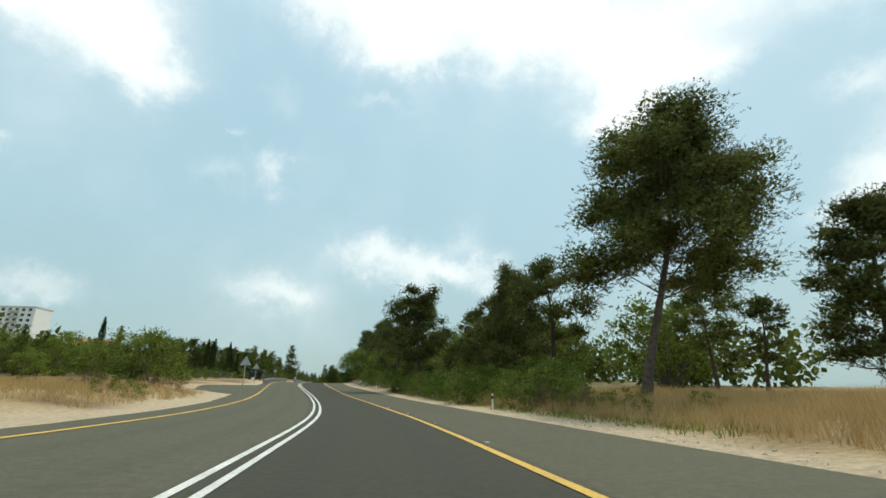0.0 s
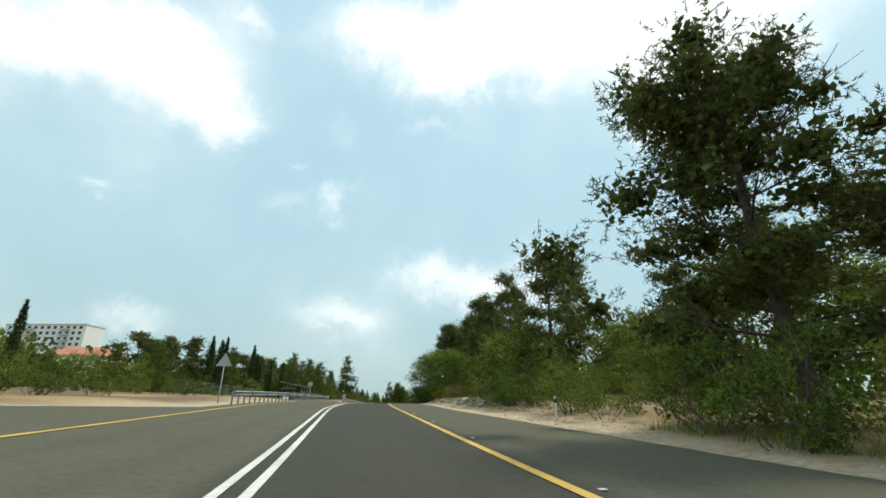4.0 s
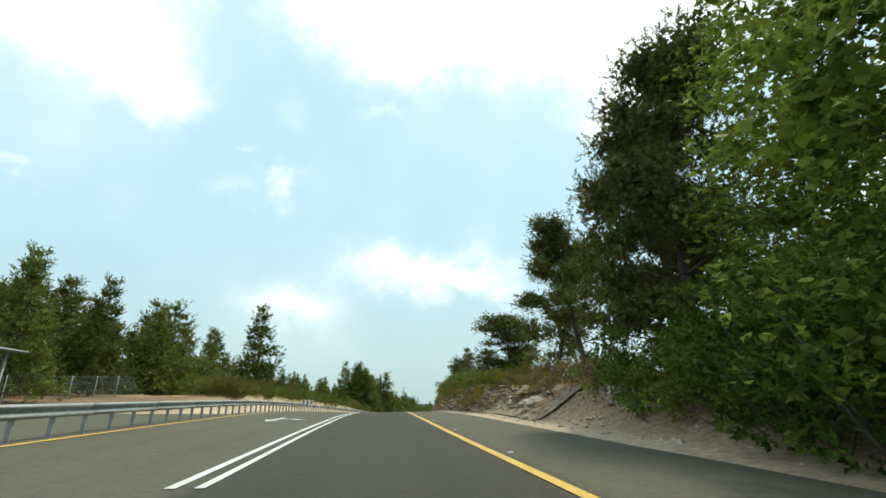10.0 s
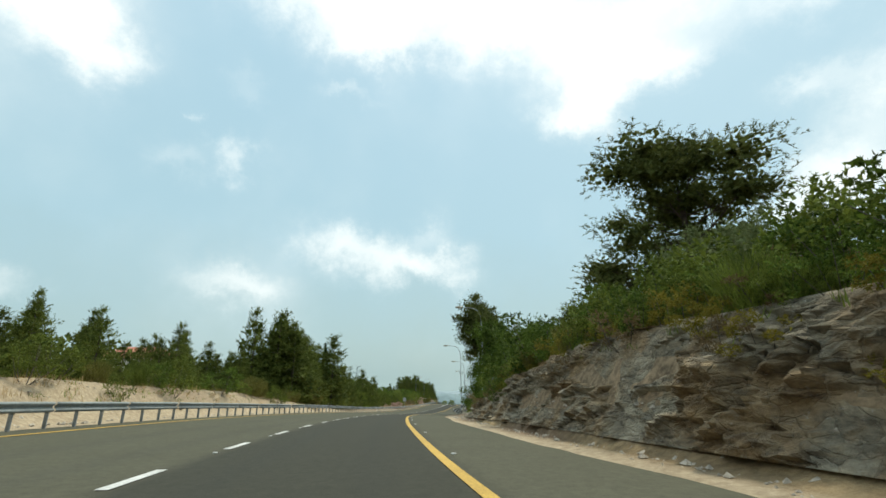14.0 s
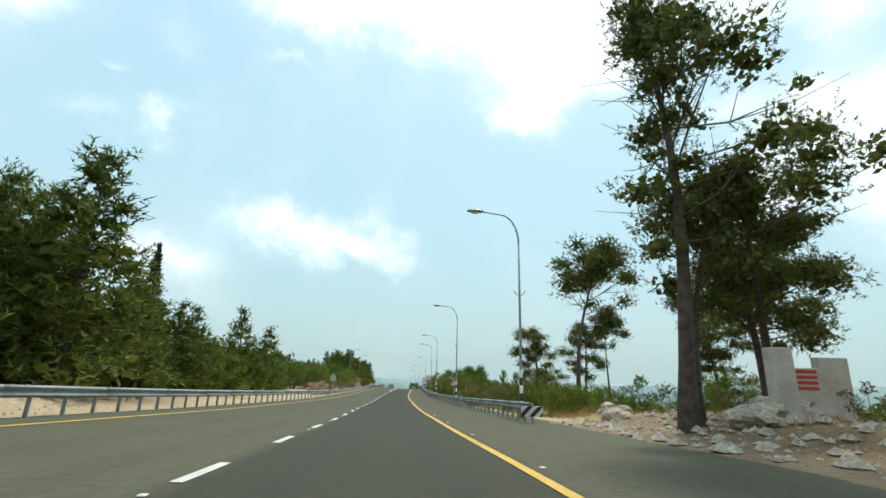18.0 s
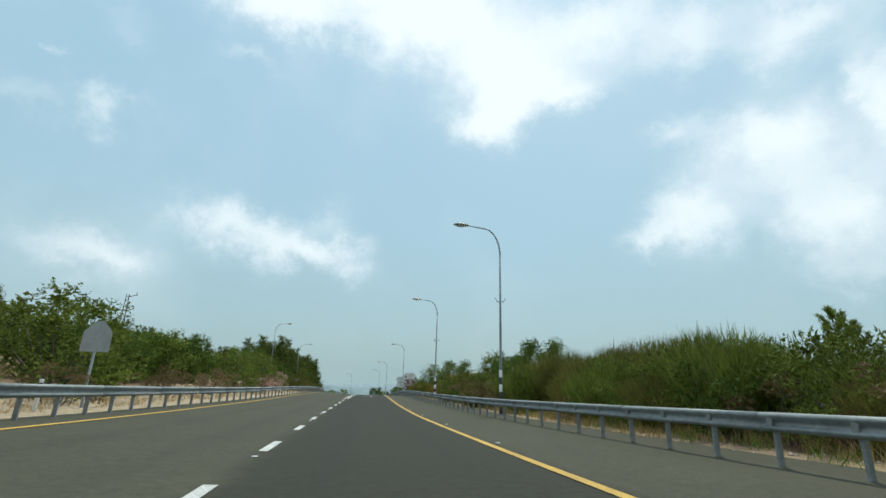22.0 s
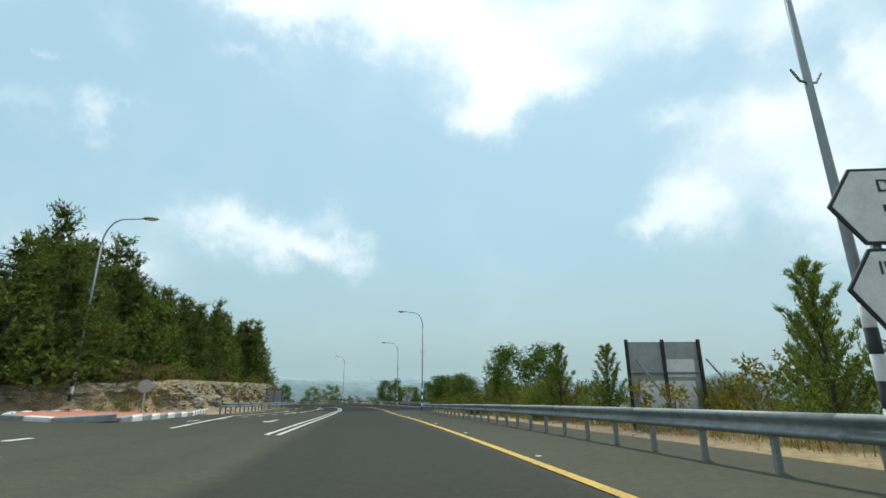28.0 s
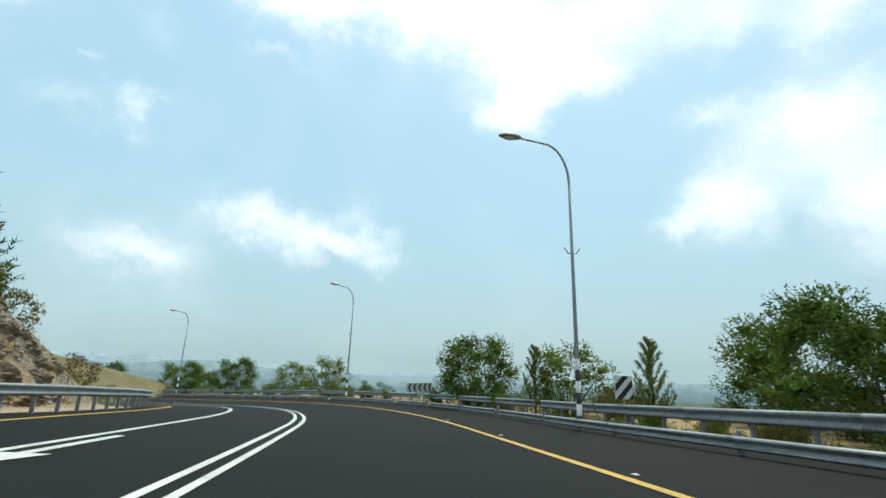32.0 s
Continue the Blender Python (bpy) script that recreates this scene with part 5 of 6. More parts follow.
def triangle_sign(s, lat, back, h=2.1, k=1.0):
    e = tagged(new("warning_sign"), "grey back of a triangular warning sign on a steel post" if back else "triangular red-bordered warning sign with black junction symbol", "road sign")
    pipe("post", [(0, .05, -.3), (0, .05, h + .6)], .04, e)
    face = plate("sign_plate", [(x * k, h + z * k) for x, z in TRI], 0, .012, M_SIGNBACK if back else M_RED, e, "grey metal back" if back else "red border plate")
    if not back:
        plate("white_field", [(x * k * .76, h + .08 + z * k * .76) for x, z in TRI], -.008, -.002, M_WHITE, face, "white field")
        plate("symbol_stem", rect(-.035, .035, h + .14, h + .48), -.016, -.01, M_BLACK, face)
        plate("symbol_branch", rect(-.14, -.035, h + .25, h + .31), -.016, -.01, M_BLACK, face)
    e.matrix_basis = at(s, lat)
    return e
triangle_sign(47.0, -8.0, True, 2.6, 1.15)
triangle_sign(78.3, -9.0, True, 2.3, 1.1)
triangle_sign(290.5, 7.9, False, 2.0, 1.1)
def round_sign(s, lat, h=2.4):
    e = tagged(new("round_sign"), "grey back of a round road sign on a post", "road sign")
    pipe("post", [(0, .05, -.3), (0, .05, h + .3)], .045, e)
    plate("sign_plate", [(.36 * math.cos(a), h + .36 * math.sin(a)) for a in np.linspace(0, 6.283, 25)[:-1]], 0, .012, M_SIGNBACK, e)
    e.matrix_basis = at(s, lat)
round_sign(116.5, -10.1)
round_sign(402.5, -12.2, 1.6)
e = tagged(new("pentagon_sign"), "grey back of a house-shaped road sign", "road sign")
pipe("post", [(0, .05, -.3), (0, .05, 2.9)], .045, e)
plate("sign_plate", [(-.45, 1.9), (.45, 1.9), (.45, 2.6), (.12, 3.0), (-.12, 3.0), (-.45, 2.6)], 0, .012, M_SIGNBACK, e)
e.matrix_basis = at(306.0, -10.0, 0, 6)
def striped_panel(s, lat, w, h, z0, label, turn=0, posts=True, lean=1):
    """Black and white diagonal hazard panel."""
    e = tagged(new("hazard_panel"), label, "hazard panel")
    board = plate("board", rect(-w / 2, w / 2, z0, z0 + h), 0, .03, M_WHITE, e, "white board")
    n = max(2, int((w + h) / .36))
    for i in range(n):
        c = -w / 2 - h + (i + .5) * (w + h) / n + .05
        t_ = (w + h) / n * .5
        # each stripe clipped to the board
        poly = [(c, z0), (c + t_, z0), (c + t_ + h, z0 + h), (c + h, z0 + h)] if lean > 0 else [(c + h, z0), (c + h + t_, z0), (c + t_, z0 + h), (c, z0 + h)]
        def clip(ps, lim, sg):
            res = []
            for a, b_ in zip(ps, ps[1:] + ps[:1]):
                ina, inb = (a[0] - lim) * sg >= 0, (b_[0] - lim) * sg >= 0
                if ina:
                    res.append(a)
                if ina != inb:
                    q = (lim - a[0]) / (b_[0] - a[0])
                    res.append((lim, a[1] + q * (b_[1] - a[1])))
            return res
        out = clip(clip(poly, -w / 2, 1), w / 2, -1)
        if len(out) > 2:
            plate("stripe", out, -.006, -.001, M_BLACK, board)
    if posts:
        pipe("post", [(0, .06, -.3), (0, .06, z0 + h)], .035, e)
    e.matrix_basis = at(s, lat, 0, turn)
striped_panel(125.4, -6.5, .62, 1.15, .25, "white hazard panel with black diagonal stripes at the rail end", 0, True, -1)
striped_panel(250.3, 6.25, .95, .42, .35, "black and white striped panel on the guardrail end", 0, True, 1)
striped_panel(449.4, 7.7, .62, .72, 1.05, "white panel with black diagonal stripes behind the guardrail", 0, True, 1)
def chevron_board(s, lat, w, h, z0, n, way_, label, turn=0):
    e = tagged(new("chevron_board"), label, "chevron sign")
    board = plate("board", rect(-w / 2, w / 2, z0, z0 + h), 0, .03, M_WHITE, e, "white board")
    st = w / n
    for i in range(n):
        x = -w / 2 + (i + .22) * st
        a, b_ = (0, st * .36) if way_ > 0 else (st * .36, 0)
        for lo, hi, xa, xb in ((z0 + .02, z0 + h / 2, a, b_), (z0 + h / 2, z0 + h - .02, b_, a)):
            plate("chevron", [(x + xa, lo), (x + xa + st * .36, lo), (x + xb + st * .36, hi), (x + xb, hi)], -.006, -.001, M_BLACK, board)
    for x in (-w * .35, w * .35):
        pipe("post", [(x, .06, -.3), (x, .06, z0 + h)], .035, e)
    e.matrix_basis = at(s, lat, 0, turn)
chevron_board(181.6, -10.2, 1.5, .55, .9, 3, 1, "white board with three black chevrons beside the berm")
chevron_board(467, 7.7, 2.6, .6, 1.0, 5, -1, "long white board with black chevrons on the outside of the bend", 12)
def delineator(s, lat):
    e = tagged(new("delineator_post"), "white marker post with a black band beside the shoulder", "marker post", "roadside marker posts")
    bm = bmesh.new()
    box(bm, -.05, .05, -.03, .03, -.2, .9, .012)
    part("post", bm, M_WHITE, e)
    bm = bmesh.new()
    box(bm, -.053, .053, -.033, .033, .62, .8, .004)
    part("black_band", bm, M_BLACK, e, "black band")
    e.matrix_basis = at(s, lat)
for s, lat in ((25, 8.0), (66, 8.3), (303, -9.6), (235, -10.2), (270, -10.4), (352, -11.0)):
    delineator(s, lat)
# direction signs at the junction
def direction_signs():
    e = tagged(new("direction_sign"), "white arrow-shaped direction signs with black lettering on grey posts", "direction sign")
    for x, z in ((-.45, 3.6), (.32, 4.3)):
        pipe("post", [(x, .08, -.3), (x, .08, z)], .055, e)
    out = lambda x0, x1, z0, z1: [(x0, (z0 + z1) / 2), (x0 + .34, z0), (x1, z0), (x1, z1), (x0 + .34, z1)]
    inn = lambda x0, x1, z0, z1: [(x0 + .045, (z0 + z1) / 2), (x0 + .355, z0 + .04), (x1 - .04, z0 + .04), (x1 - .04, z1 - .04), (x0 + .355, z1 - .04)]
    for z0, z1, hebrew, latin in ((2.75, 3.75, "םילשורי", "Jerusalem"), (1.7, 2.7, "ופי-ביבא לת", "Tel Aviv-Yafo")):
        p = plate("sign_plate", out(-.95, .75, z0, z1), 0, .03, M_BLACK, e, "black-edged arrow plate")
        plate("sign_face", inn(-.95, .75, z0, z1), -.008, -.002, M_WHITE, p, "white face")
        lettering(hebrew, .27, .08, -.014, z1 - .32, M_BLACK, p)
        bars(.08, z0 + .46, .8, .09, 4, -.01, M_BLACK, p)
        lettering(latin, .2, .08, -.014, z0 + .1, M_BLACK, p)
    p = plate("number_plate", rect(.3, .72, 3.8, 4.2), 0, .03, M_BLACK, e)
    plate("sign_face", rect(.33, .69, 3.83, 4.17), -.008, -.002, M_WHITE, p, "white face")
    bars(.51, 4.0, .24, .12, 3, -.01, M_BLACK, p)
    e.matrix_basis = at(378.2, 6.35, 0, -14)
    g = tagged(new("direction_sign"), "white and brown arrow-shaped direction signs on grey posts", "direction sign")
    for x in (-.55, .65):
        pipe("post", [(x, .08, -.3), (x, .08, 3.9)], .06, g)
    out = lambda x0, x1, z0, z1: [(x0, z0), (x1 - .34, z0), (x1, (z0 + z1) / 2), (x1 - .34, z1), (x0, z1)]
    inn = lambda x0, x1, z0, z1: [(x0 + .04, z0 + .04), (x1 - .355, z0 + .04), (x1 - .045, (z0 + z1) / 2), (x1 - .355, z1 - .04), (x0 + .04, z1 - .04)]
    for z0, z1, mat_, ink, hebrew, latin in ((3.25, 4.45, M_WHITE, M_BLACK, "ריאמ תיב", "Bet Me'ir"), (2.2, 3.2, M_BROWNSIGN, M_WHITE, "", ""), (1.1, 2.15, M_BROWNSIGN, M_WHITE, "קרסמה", "HaMasreq")):
        p = plate("sign_plate", out(-1.0, 1.15, z0, z1), 0, .03, M_BLACK if mat_ is M_WHITE else M_WHITE, g, "edged arrow plate")
        plate("sign_face", inn(-1.0, 1.15, z0, z1), -.008, -.002, mat_, p, "white face" if mat_ is M_WHITE else "brown face")
        if hebrew:
            lettering(hebrew, .27, .08, -.014, z1 - .34, ink, p)
            lettering(latin, .23, .08, -.014, z0 + .1, ink, p)
        else:
            bars(.08, z1 - .24, .9, .13, 6, -.01, ink, p)
            bars(.08, z0 + .2, 1.1, .13, 8, -.01, ink, p)
        bars(.08, (z0 + z1) / 2, .8, .09, 4, -.01, ink, p)
        plate("pictogram", rect(-.9, -.66, z0 + .3, z0 + .68), -.012, -.009, M_WHITE if ink is M_WHITE else M_BLACK, p, "square pictogram")
    g.matrix_basis = at(377.9, 8.1, 0, -12)
direction_signs()
e = tagged(new("arrow_board"), "small black board with white double chevrons between the sign posts", "hazard panel")
b_ = plate("board", rect(-.55, .55, .75, 1.55), 0, .03, M_BLACK, e, "black board")
for sg in (-1, 1):
    for k in (.08, .27):
        plate("chevron", [(sg * (k + .0), 1.15), (sg * (k + .17), .78), (sg * (k + .28), .78), (sg * (k + .11), 1.15), (sg * (k + .28), 1.52), (sg * (k + .17), 1.52)][::sg], -.007, -.001, M_WHITE, b_)
for x in (-.4, .4):
    pipe("post", [(x, .06, -.3), (x, .06, 1.5)], .05, e)
e.matrix_basis = at(378.4, 7.3, 0, -6)
def back_board(s, lat, w, h, z0, label, turn, patches=False, struts=True, mat_=None):
    e = tagged(new("sign_board"), label, "sign board")
    b_ = plate("board", rect(-w / 2, w / 2, z0, z0 + h), 0, .04, mat_ or M_SIGNBACK, e, "grey sheet")
    for x in (-w / 2, 0, w / 2):
        part("upright", as_mesh("upright", box(bmesh.new(), x - .05, x + .05, -.09, -.005, -.3, z0 + h + .08, .01), M_BLACK), None, e, "dark upright")
    part("rail", as_mesh("rail", box(bmesh.new(), -w / 2, w / 2, -.06, -.005, z0 + h * .55, z0 + h * .55 + .06, .008), M_POST), None, e)
    if struts:
        for x in (-w / 2 + .3, w / 2 + .2):
            pipe("strut", [(x, -.05, z0 + h * .75), (x + .9, -1.6, -.2)], .035, e)
    if patches:
        plate("pale_patch", rect(.05, w / 2 - .2, z0 + h * .5, z0 + h * .75), -.012, -.004, M_WHITE, b_, "white patch")
        plate("pale_patch", rect(-w / 2 + .3, w / 2 - .25, z0 + .1, z0 + h * .45), -.012, -.004, M_WHITE, b_, "white patch")
    e.matrix_basis = at(s, lat, 0, turn)
back_board(387.8, 9.7, 2.4, 2.3, .4, "back of large grey sign board with torn white patches", -12, True)
back_board(442.6, -11.8, 2.1, 1.75, .55, "dark back of a roadside sign board on two posts", 4, False, False, M_POST)
back_board(385, -19, 1.8, 1.2, 1.0, "grey back of a sign board in front of the pines", 20, False, False)
e = tagged(new("town_sign"), "white sign board with rows of dark lettering on two posts", "sign board")
b_ = plate("board", rect(-.8, .8, 1.1, 2.3), 0, .03, M_WHITE, e, "white board")
for z in (2.05, 1.75):
    bars(0, z, 1.1, .13, 5, -.002, M_BLACK, b_)
plate("lower_panel", rect(-.7, .7, 1.18, 1.5), -.008, -.001, M_BLACK, b_, "dark lower strip")
bars(0, 1.34, 1.1, .12, 3, -.009, M_WHITE, b_)
for x in (-.5, .5):
    pipe("post", [(x, .07, -.3), (x, .07, 2.2)], .05, e)
e.matrix_basis = at(378.8, -14.0, 0, 8)
# ---- monument, shelter, fence ----
e = tagged(new("monument"), "pale stone monument: pillar and stepped slab with red inscription", "monument")
part("pillar", as_mesh("pillar", box(bmesh.new(), -.3, .3, -.25, .25, -.2, 2.1, .03), M_CONC), None, e)
slab = part("slab", as_mesh("slab", box(bmesh.new(), 2.5, 4.7, 3.4, 3.75, -.2, 1.55, .03), M_CONC), None, e)
part("slab_step", as_mesh("slab_step", box(bmesh.new(), 3.6, 4.7, 3.395, 3.755, 1.5, 1.95, .02), M_CONC), None, e)
for i in range(4):
    plate("inscription_bar", rect(2.65 + .06 * (i % 2), 3.5, .75 + i * .2, .88 + i * .2), 3.385, 3.398, M_RED, slab, "reddish inscription bar")
e.matrix_basis = at(243.6, 12.0, 0, -10)
def shelter():
    e = tagged(new("shelter"), "open steel-framed shelter with a sloping roof beside a dark kiosk", "shelter")
    for y in (0, 2.2, 4.4):
        pipe("column", [(0, y, -.2), (0, y, 2.35)], .06, e, M_STEEL)
        pipe("column", [(-3, y, -.2), (-3, y, 2.9)], .06, e, M_STEEL)
        pipe("brace", [(0, y, 1.9), (-.45, y, 2.4)], .03, e, M_STEEL)
        pipe("rafter", [(.35, y, 2.32), (-3.3, y, 2.95)], .05, e, M_STEEL)
    v, f = prism([(.4, 2.36), (-3.4, 3.02), (-3.4, 3.07), (.4, 2.41)], -1.2, 5.0)
    part("roof", mesh_from("roof", v, f, M_SIGNBACK), None, e, "grey sheet roof")
    for y in (-1.2, 5.0):
        pipe("edge_beam", [(.4, y, 2.36), (-3.4, y, 3.02)], .05, e, M_STEEL)
    e.matrix_basis = at(141.3, -18.0, 0, 4, 1.2)
    k = tagged(new("kiosk"), "small dark steel kiosk under the shelter", "kiosk")
    part("body", as_mesh("body", box(bmesh.new(), -1.1, 1.1, -.8, .8, 0, 2.2, .03), M_BLACK), None, k)
    part("counter", as_mesh("counter", box(bmesh.new(), .4, 1.3, -1.1, -.8, .85, .95, .01), M_POST), None, k)
    part("roof", as_mesh("roof", box(bmesh.new(), -1.25, 1.25, -.95, .95, 2.2, 2.3, .02), M_POST), None, k)
    k.matrix_basis = at(140.5, -20.5, 0, 4)
    w = tagged(new("low_wall"), "low pale stone wall at the edge of the yard", "wall")
    part("body", as_mesh("body", box(bmesh.new(), -.2, .2, -6, 0, -.2, .62, .03), M_WALL), None, w)
    part("coping", as_mesh("coping", box(bmesh.new(), -.26, .26, -6.1, .1, .62, .7, .02), M_CONC), None, w)
    w.matrix_basis = at(137.5, -19.5, 0, 8)
shelter()
def fence(s0, s1, lat, h):
    e = tagged(new("mesh_fence"), "grey wire mesh fence on thin steel posts", "fence")
    o = ground_at(s0, lat)
    e.location = o
    s = s0
    while s < s1:
        a, b_ = ground_at(s, lat) - o, ground_at(s + 2.5, lat) - o
        pipe("post", [a, a + Vector((0, 0, h))], .03, e, M_STEEL, 6)
        wires = []
        for i in range(1, 12):
            p = a + (b_ - a) * i / 12
            wires.append(tube([p + Vector((0, 0, .1)), p + Vector((0, 0, h - .05))], [.008, .008], 3))
        for z in (.1, h * .35, h * .68, h - .05):
            wires.append(tube([a + Vector((0, 0, z)), b_ + Vector((0, 0, z))], [.01, .01], 3))
        v, f = joined(wires)
        part("wire_panel", mesh_from("wire_panel", v, f, M_STEEL), None, e)
        s += 2.5
fence(108, 138, -25.0, 1.8)
fence(146, 160, -19.5, 1.5)
# the power pole over the trees
e = tagged(new("power_pole"), "dark steel lattice power pole with cross arms and insulators", "power pole")
for x in (-.3, .3):
    pipe("leg", [(x * 1.8, 0, -.3), (x * .6, 0, 12.5)], .07, e, M_BLACK)
for z in range(1, 12):
    k = 1.8 - 1.2 * z / 12.5
    pipe("lattice", [(-.3 * k, 0, z), (.3 * k, 0, z + .9)], .035, e, M_BLACK, 5)
for z, x in ((12.3, 1.3), (9.8, -1.6), (9.8, 1.2)):
    pipe("cross_arm", [(0, 0, z - .3), (x, 0, z + .2)], .06, e, M_BLACK, 6)
    pipe("insulator", [(x, 0, z + .1), (x, 0, z + .65)], .07, e, M_BLACK, 8)
e.matrix_basis = at(373.5, -43.4, 0, 20)
# ---- houses on the ridge ----
def windows(e, wall, x0, x1, y, z0, cols, rows_, w, h, dz):
    for r in range(rows_):
        for c in range(cols):
            x = x0 + (x1 - x0) * (c + .5) / cols
            z = z0 + r * dz
            o = part("window", as_mesh("window", box(bmesh.new(), x - w / 2 - .08, x + w / 2 + .08, y - .08, y + .05, z - .08, z + h + .08), M_CONC), None, wall)
            part("pane", as_mesh("pane", box(bmesh.new(), x - w / 2, x + w / 2, y - .1, y - .05, z, z + h), M_GLASS), None, o)
def apartment(s, lat, up, w, floors, turn, far=1.1):
    e = tagged(new("apartment_building"), "long white apartment block with rows of dark windows", "building")
    H = floors * 3.1
    wall = part("wall", as_mesh("wall", box(bmesh.new(), -w / 2, w / 2, 0, 14, -150, H), M_WHITE), None, e)
    windows(e, wall, -w / 2 + 1, w / 2 - 1, 0, 1, int(w / 3.6), floors, 1.7, 1.6, 3.1)
    part("parapet", as_mesh("parapet", box(bmesh.new(), -w / 2 - .2, w / 2 + .2, -.2, 14.2, H, H + .7), M_CONC), None, e)
    for f in range(floors):
        part("balcony", as_mesh("balcony", box(bmesh.new(), -w / 4, -w / 4 + 5, -1.5, 0, f * 3.1 + .2, f * 3.1 + 1.2), M_CONC), None, wall)
        part("balcony", as_mesh("balcony", box(bmesh.new(), w / 5, w / 5 + 5, -1.5, 0, f * 3.1 + .2, f * 3.1 + 1.2), M_CONC), None, wall)
    o = Vector(road(0, 0, 1))
    e.matrix_basis = pose(*(o + (Vector(road(s, lat, up)) - o) * far), 0, 0, heading(s) + turn)
apartment(222, -202, 28, 46, 5, 12)
apartment(236, -246, 31, 40, 5, 12)
def house(s, lat, up, w, turn, storeys=2):
    e = tagged(new("house"), "pale stone house with a red tiled roof among the trees", "house", "houses among the trees")
    H = 3.0 * storeys
    wall = part("wall", as_mesh("wall", box(bmesh.new(), -w / 2, w / 2, 0, 9, -8, H), M_WALL), None, e)
    windows(e, wall, -w / 2 + .8, w / 2 - .8, 0, .9, max(2, int(w / 3.5)), storeys, 1.1, 1.3, 3.0)
    v = [(-w / 2 - .5, -.5, H), (w / 2 + .5, -.5, H), (w / 2 + .5, 9.5, H), (-w / 2 - .5, 9.5, H), (-w / 2 + 3, 4.5, H + 2.4), (w / 2 - 3, 4.5, H + 2.4)]
    part("roof", mesh_from("roof", v, [(0, 1, 5, 4), (2, 3, 4, 5), (1, 2, 5), (3, 0, 4), (3, 2, 1, 0)], M_ROOF), None, e)
    e.matrix_basis = pose(*road(s, lat, up), 0, 0, heading(s) + turn)
for s, lat, up, w, turn in ((150, -72, 4.5, 14, 10), (160, -80, 4.5, 14, 5), (172, -90, 4.6, 13, 0), (262, -58, 4.6, 13, 20), (274, -64, 4.8, 14, 20), (286, -70, 5.0, 12, 10)):
    house(s, lat, up, w, turn)
# ---- the junction's island, arrows and road studs ----
isl = tagged(new("traffic_island"), "reddish paved traffic island with white and grey kerb stones", "traffic island")
cz = float(cross(-10))
line = [(394.0, -9.4), (403, -9.8), (408, -11.0), (414, -12.3), (411, -15.0), (405, -16.0), (398, -15.5), (394.5, -13.5), (393, -11), (394.0, -9.4)]
o = Vector(road(402, -12, cz))
isl.location = o
ring = [Vector(road(s, l, float(cross(l)))) - o for s, l in line]
v = [(p.x, p.y, p.z + dz) for dz in (-.1, .13) for p in ring[:-1]]
n = len(ring) - 1
part("paving", mesh_from("paving", v, [tuple(range(n, 2 * n))[::-1]] + [(i, (i + 1) % n, (i + 1) % n + n, i + n)[::-1] for i in range(n)], M_ROOF), None, isl, "reddish paving")
k = 0
for a, b_ in zip(ring, ring[1:]):
    d = b_ - a
    m_ = max(1, int(d.length / 1.0))
    for i in range(m_):
        p, q = a + d * i / m_, a + d * (i + .97) / m_
        L = (q - p).length
        part("kerb_stone", as_mesh("kerb_stone", box(bmesh.new(), 0, L, -.14, .14, -.1, .17, .025), M_WHITE if k % 2 else M_POST), None, isl, "white kerb stone" if k % 2 else "grey kerb stone",
             Matrix.Translation(p) @ pose(0, 0, 0, 0, 0, math.degrees(math.atan2(d.y, d.x))))
        k += 1
def arrow(s, lat, left=True, straight=True, k=1.0, flip=False):
    """Painted lane arrow."""
    polys = []
    if straight:
        polys += [[(-.08, 0), (.08, 0), (.08, 2.4), (-.08, 2.4)], [(-.32, 2.4), (.32, 2.4), (0, 3.6)]]
    if left:
        polys += [[(-.08, .9), (-.08, 1.15), (-.75, 1.7), (-.75, 1.45)], [(-.7, 1.2), (-.7, 1.95), (-1.25, 1.75)]]
    for p in polys:
        q = []
        for x, y in (p if not flip else [(-x, 3.6 - y) for x, y in p]):
            l = lat + x * k
            q.append(road(s + y * k, l, float(cross(l)) + .014))
        part("arrow_mark", mesh_from("arrow_mark", q, [tuple(range(len(q)))], M_LINEW), None, ROAD)
arrow(107.2, .9)
arrow(346.3, .3)
arrow(142.5, -4.6, True, True, 1.1, True)
arrow(415.5, -6.2, False, True, 1.1, True)
arrow(442, -5.2, False, True, 1.1, True)
arrow(397, -4.6, False, True, 1.0, True)
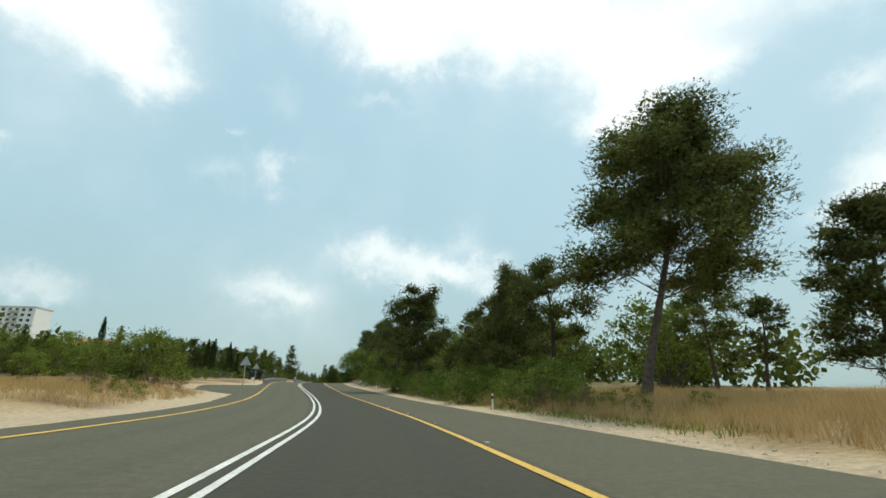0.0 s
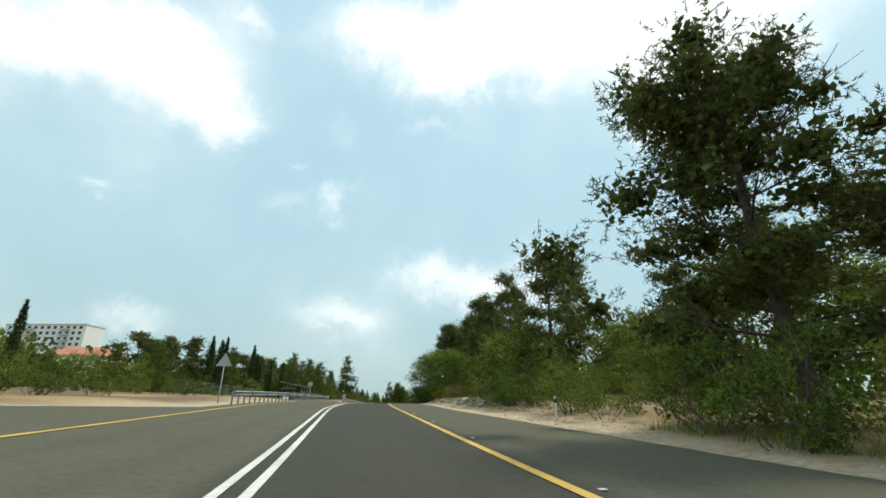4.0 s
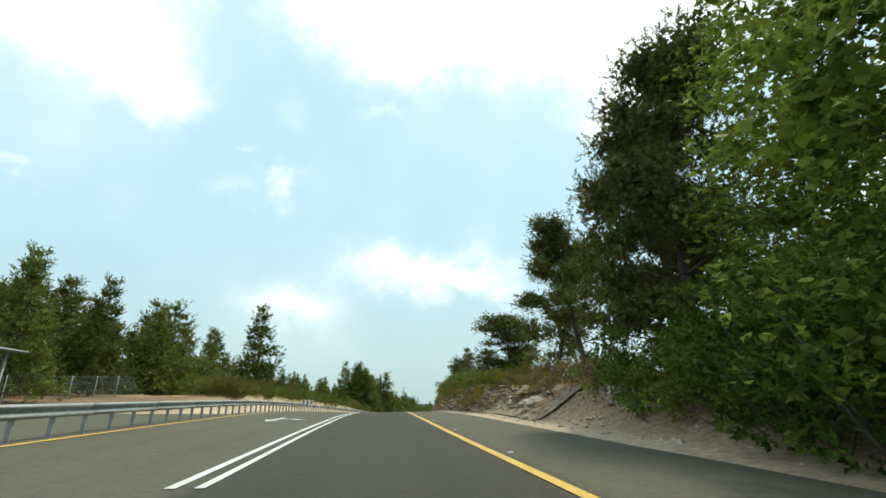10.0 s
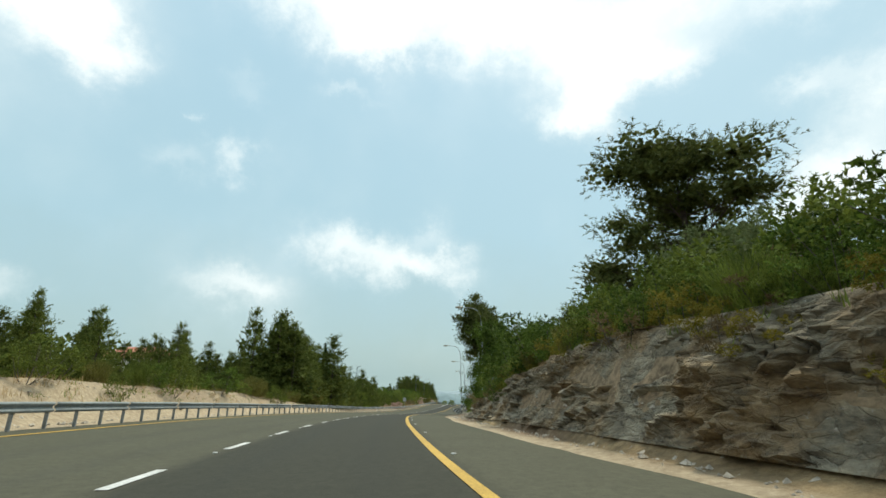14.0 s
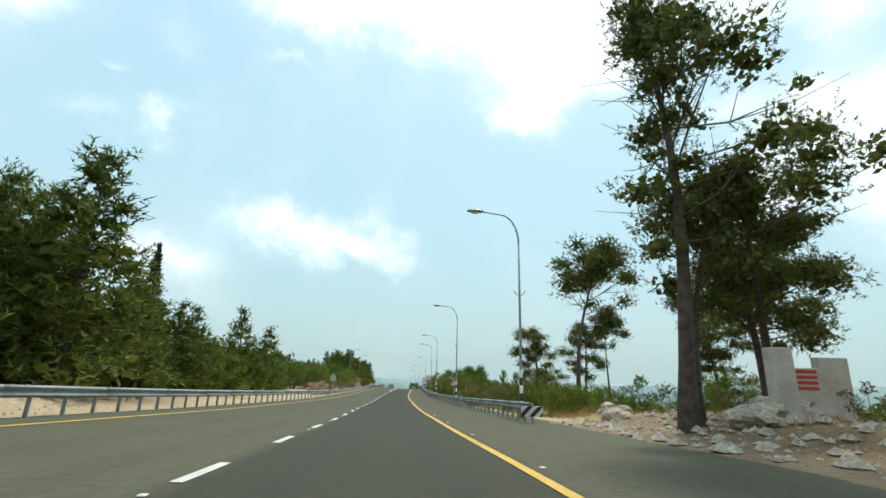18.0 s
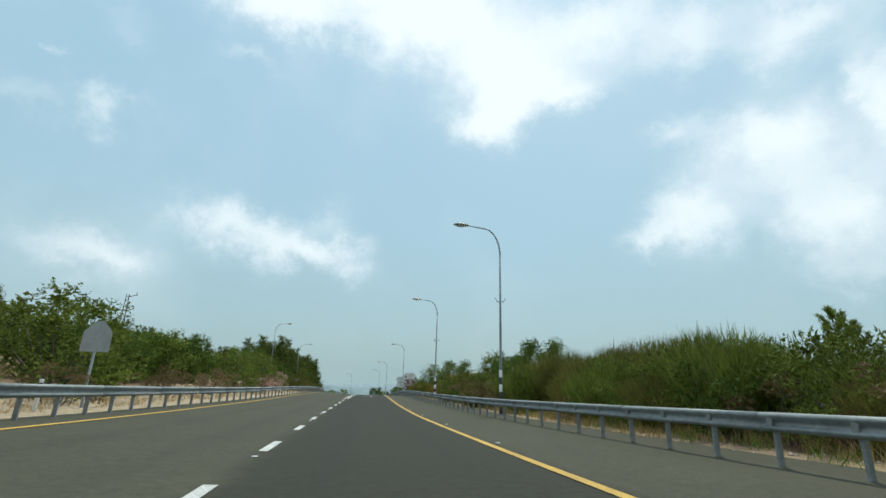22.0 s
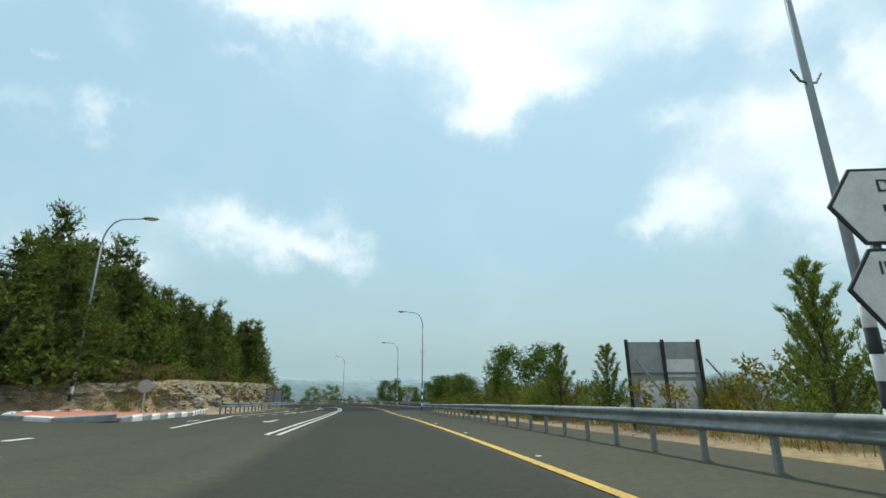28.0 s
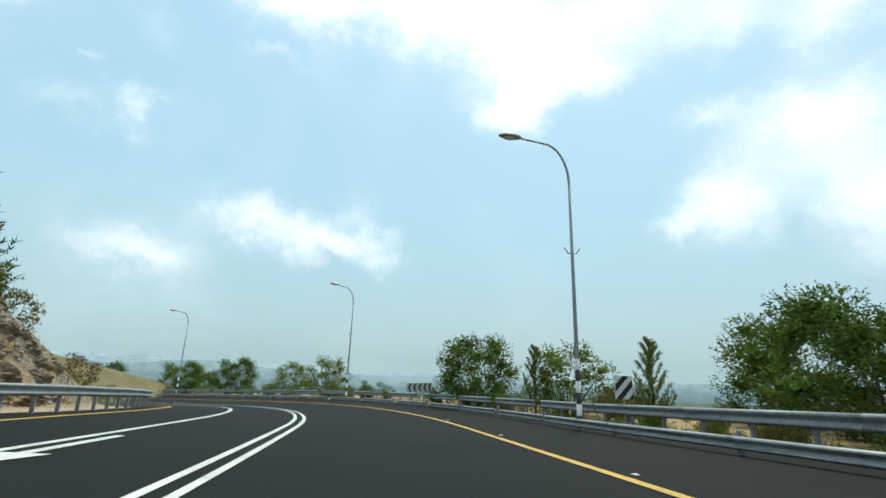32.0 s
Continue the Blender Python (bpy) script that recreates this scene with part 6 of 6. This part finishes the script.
for i, (s, l) in enumerate([(119.5, -2.6), (121.4, -3.8), (123.8, -6.0), (123.6, -8.5), (123.2, -10.5), (122.8, -12.5), (119.8, -9.2), (118.4, -11), (375.7, -3.0), (379.2, -4.3), (382.1, -6.0), (385.5, -7.6)]):
    strip("guide_dash", s, s + .9, l, .18, M_LINEW, .014)
for s0, s1, l0, l1 in ((396, 420, -7.6, -5.6), (420, 440, -5.8, -5.4)):
    s = s0
    while s < s1:
        strip("lane_dash", s, s + 1.6, l0 + (l1 - l0) * (s - s0) / (s1 - s0), .16, M_LINEW, .013)
        s += 3.4
strip("lane_line", 436, 600, [(436, -5.6), (600, -5.4)], .16, M_LINEW, .013)
STUD = as_mesh("road_stud", box(bmesh.new(), -.045, .045, -.04, .04, 0, .018, .006), M_LINEW)
for i in range(80):
    s = 4 + i * 6.0
    part("road_stud", STUD, None, ROAD, "", pose(*road(s, float(tab(YEL, s)) + .3, .004), 0, 0, heading(s)))
    if 177 < s < 338:
        s2 = 180.9 + 4.6 * round((s - 180.9) / 4.6)
        part("road_stud", STUD, None, ROAD, "", pose(*road(s2, float(tab(CEN, s2)), .004), 0, 0, heading(s2)))
# lower rail in front of the guardrail on the bend
low = tagged(new("low_barrier"), "low grey steel barrier beam close above the asphalt on the bend", "barrier")
o = Vector(road(428, 4.5))
low.location = o
s = 424.0
while s < 520:
    a, b_ = (Vector(road(q, float(tab(RAIL_R, q)) - float(np.interp(q, [422, 434], [.2, 1.25])), .22)) - o for q in (s, s + 4))
    d = (b_ - a).normalized()
    x = d.cross(Vector((0, 0, 1))).normalized()
    z = x.cross(d)
    part("beam", BEAM, None, low, "", Matrix(((x.x, d.x, z.x, a.x), (x.y, d.y, z.y, a.y), (x.z, d.z, z.z, a.z), (0, 0, 0, 1))) @ Matrix.Diagonal((1, 1, .8, 1)))
    if int(s) % 2 == 0:
        part("post", POST, None, low, "", Matrix.Translation(a + Vector((.1, 0, -.5))) @ pose(0, 0, 0, 0, 0, heading(s)))
    s += 4

# white border of the island and the side road's tarmac
strip("border_line", 391, 423, [(391, -6.4), (405, -8.0), (423, -7.2)], .15, M_LINEW, .013)
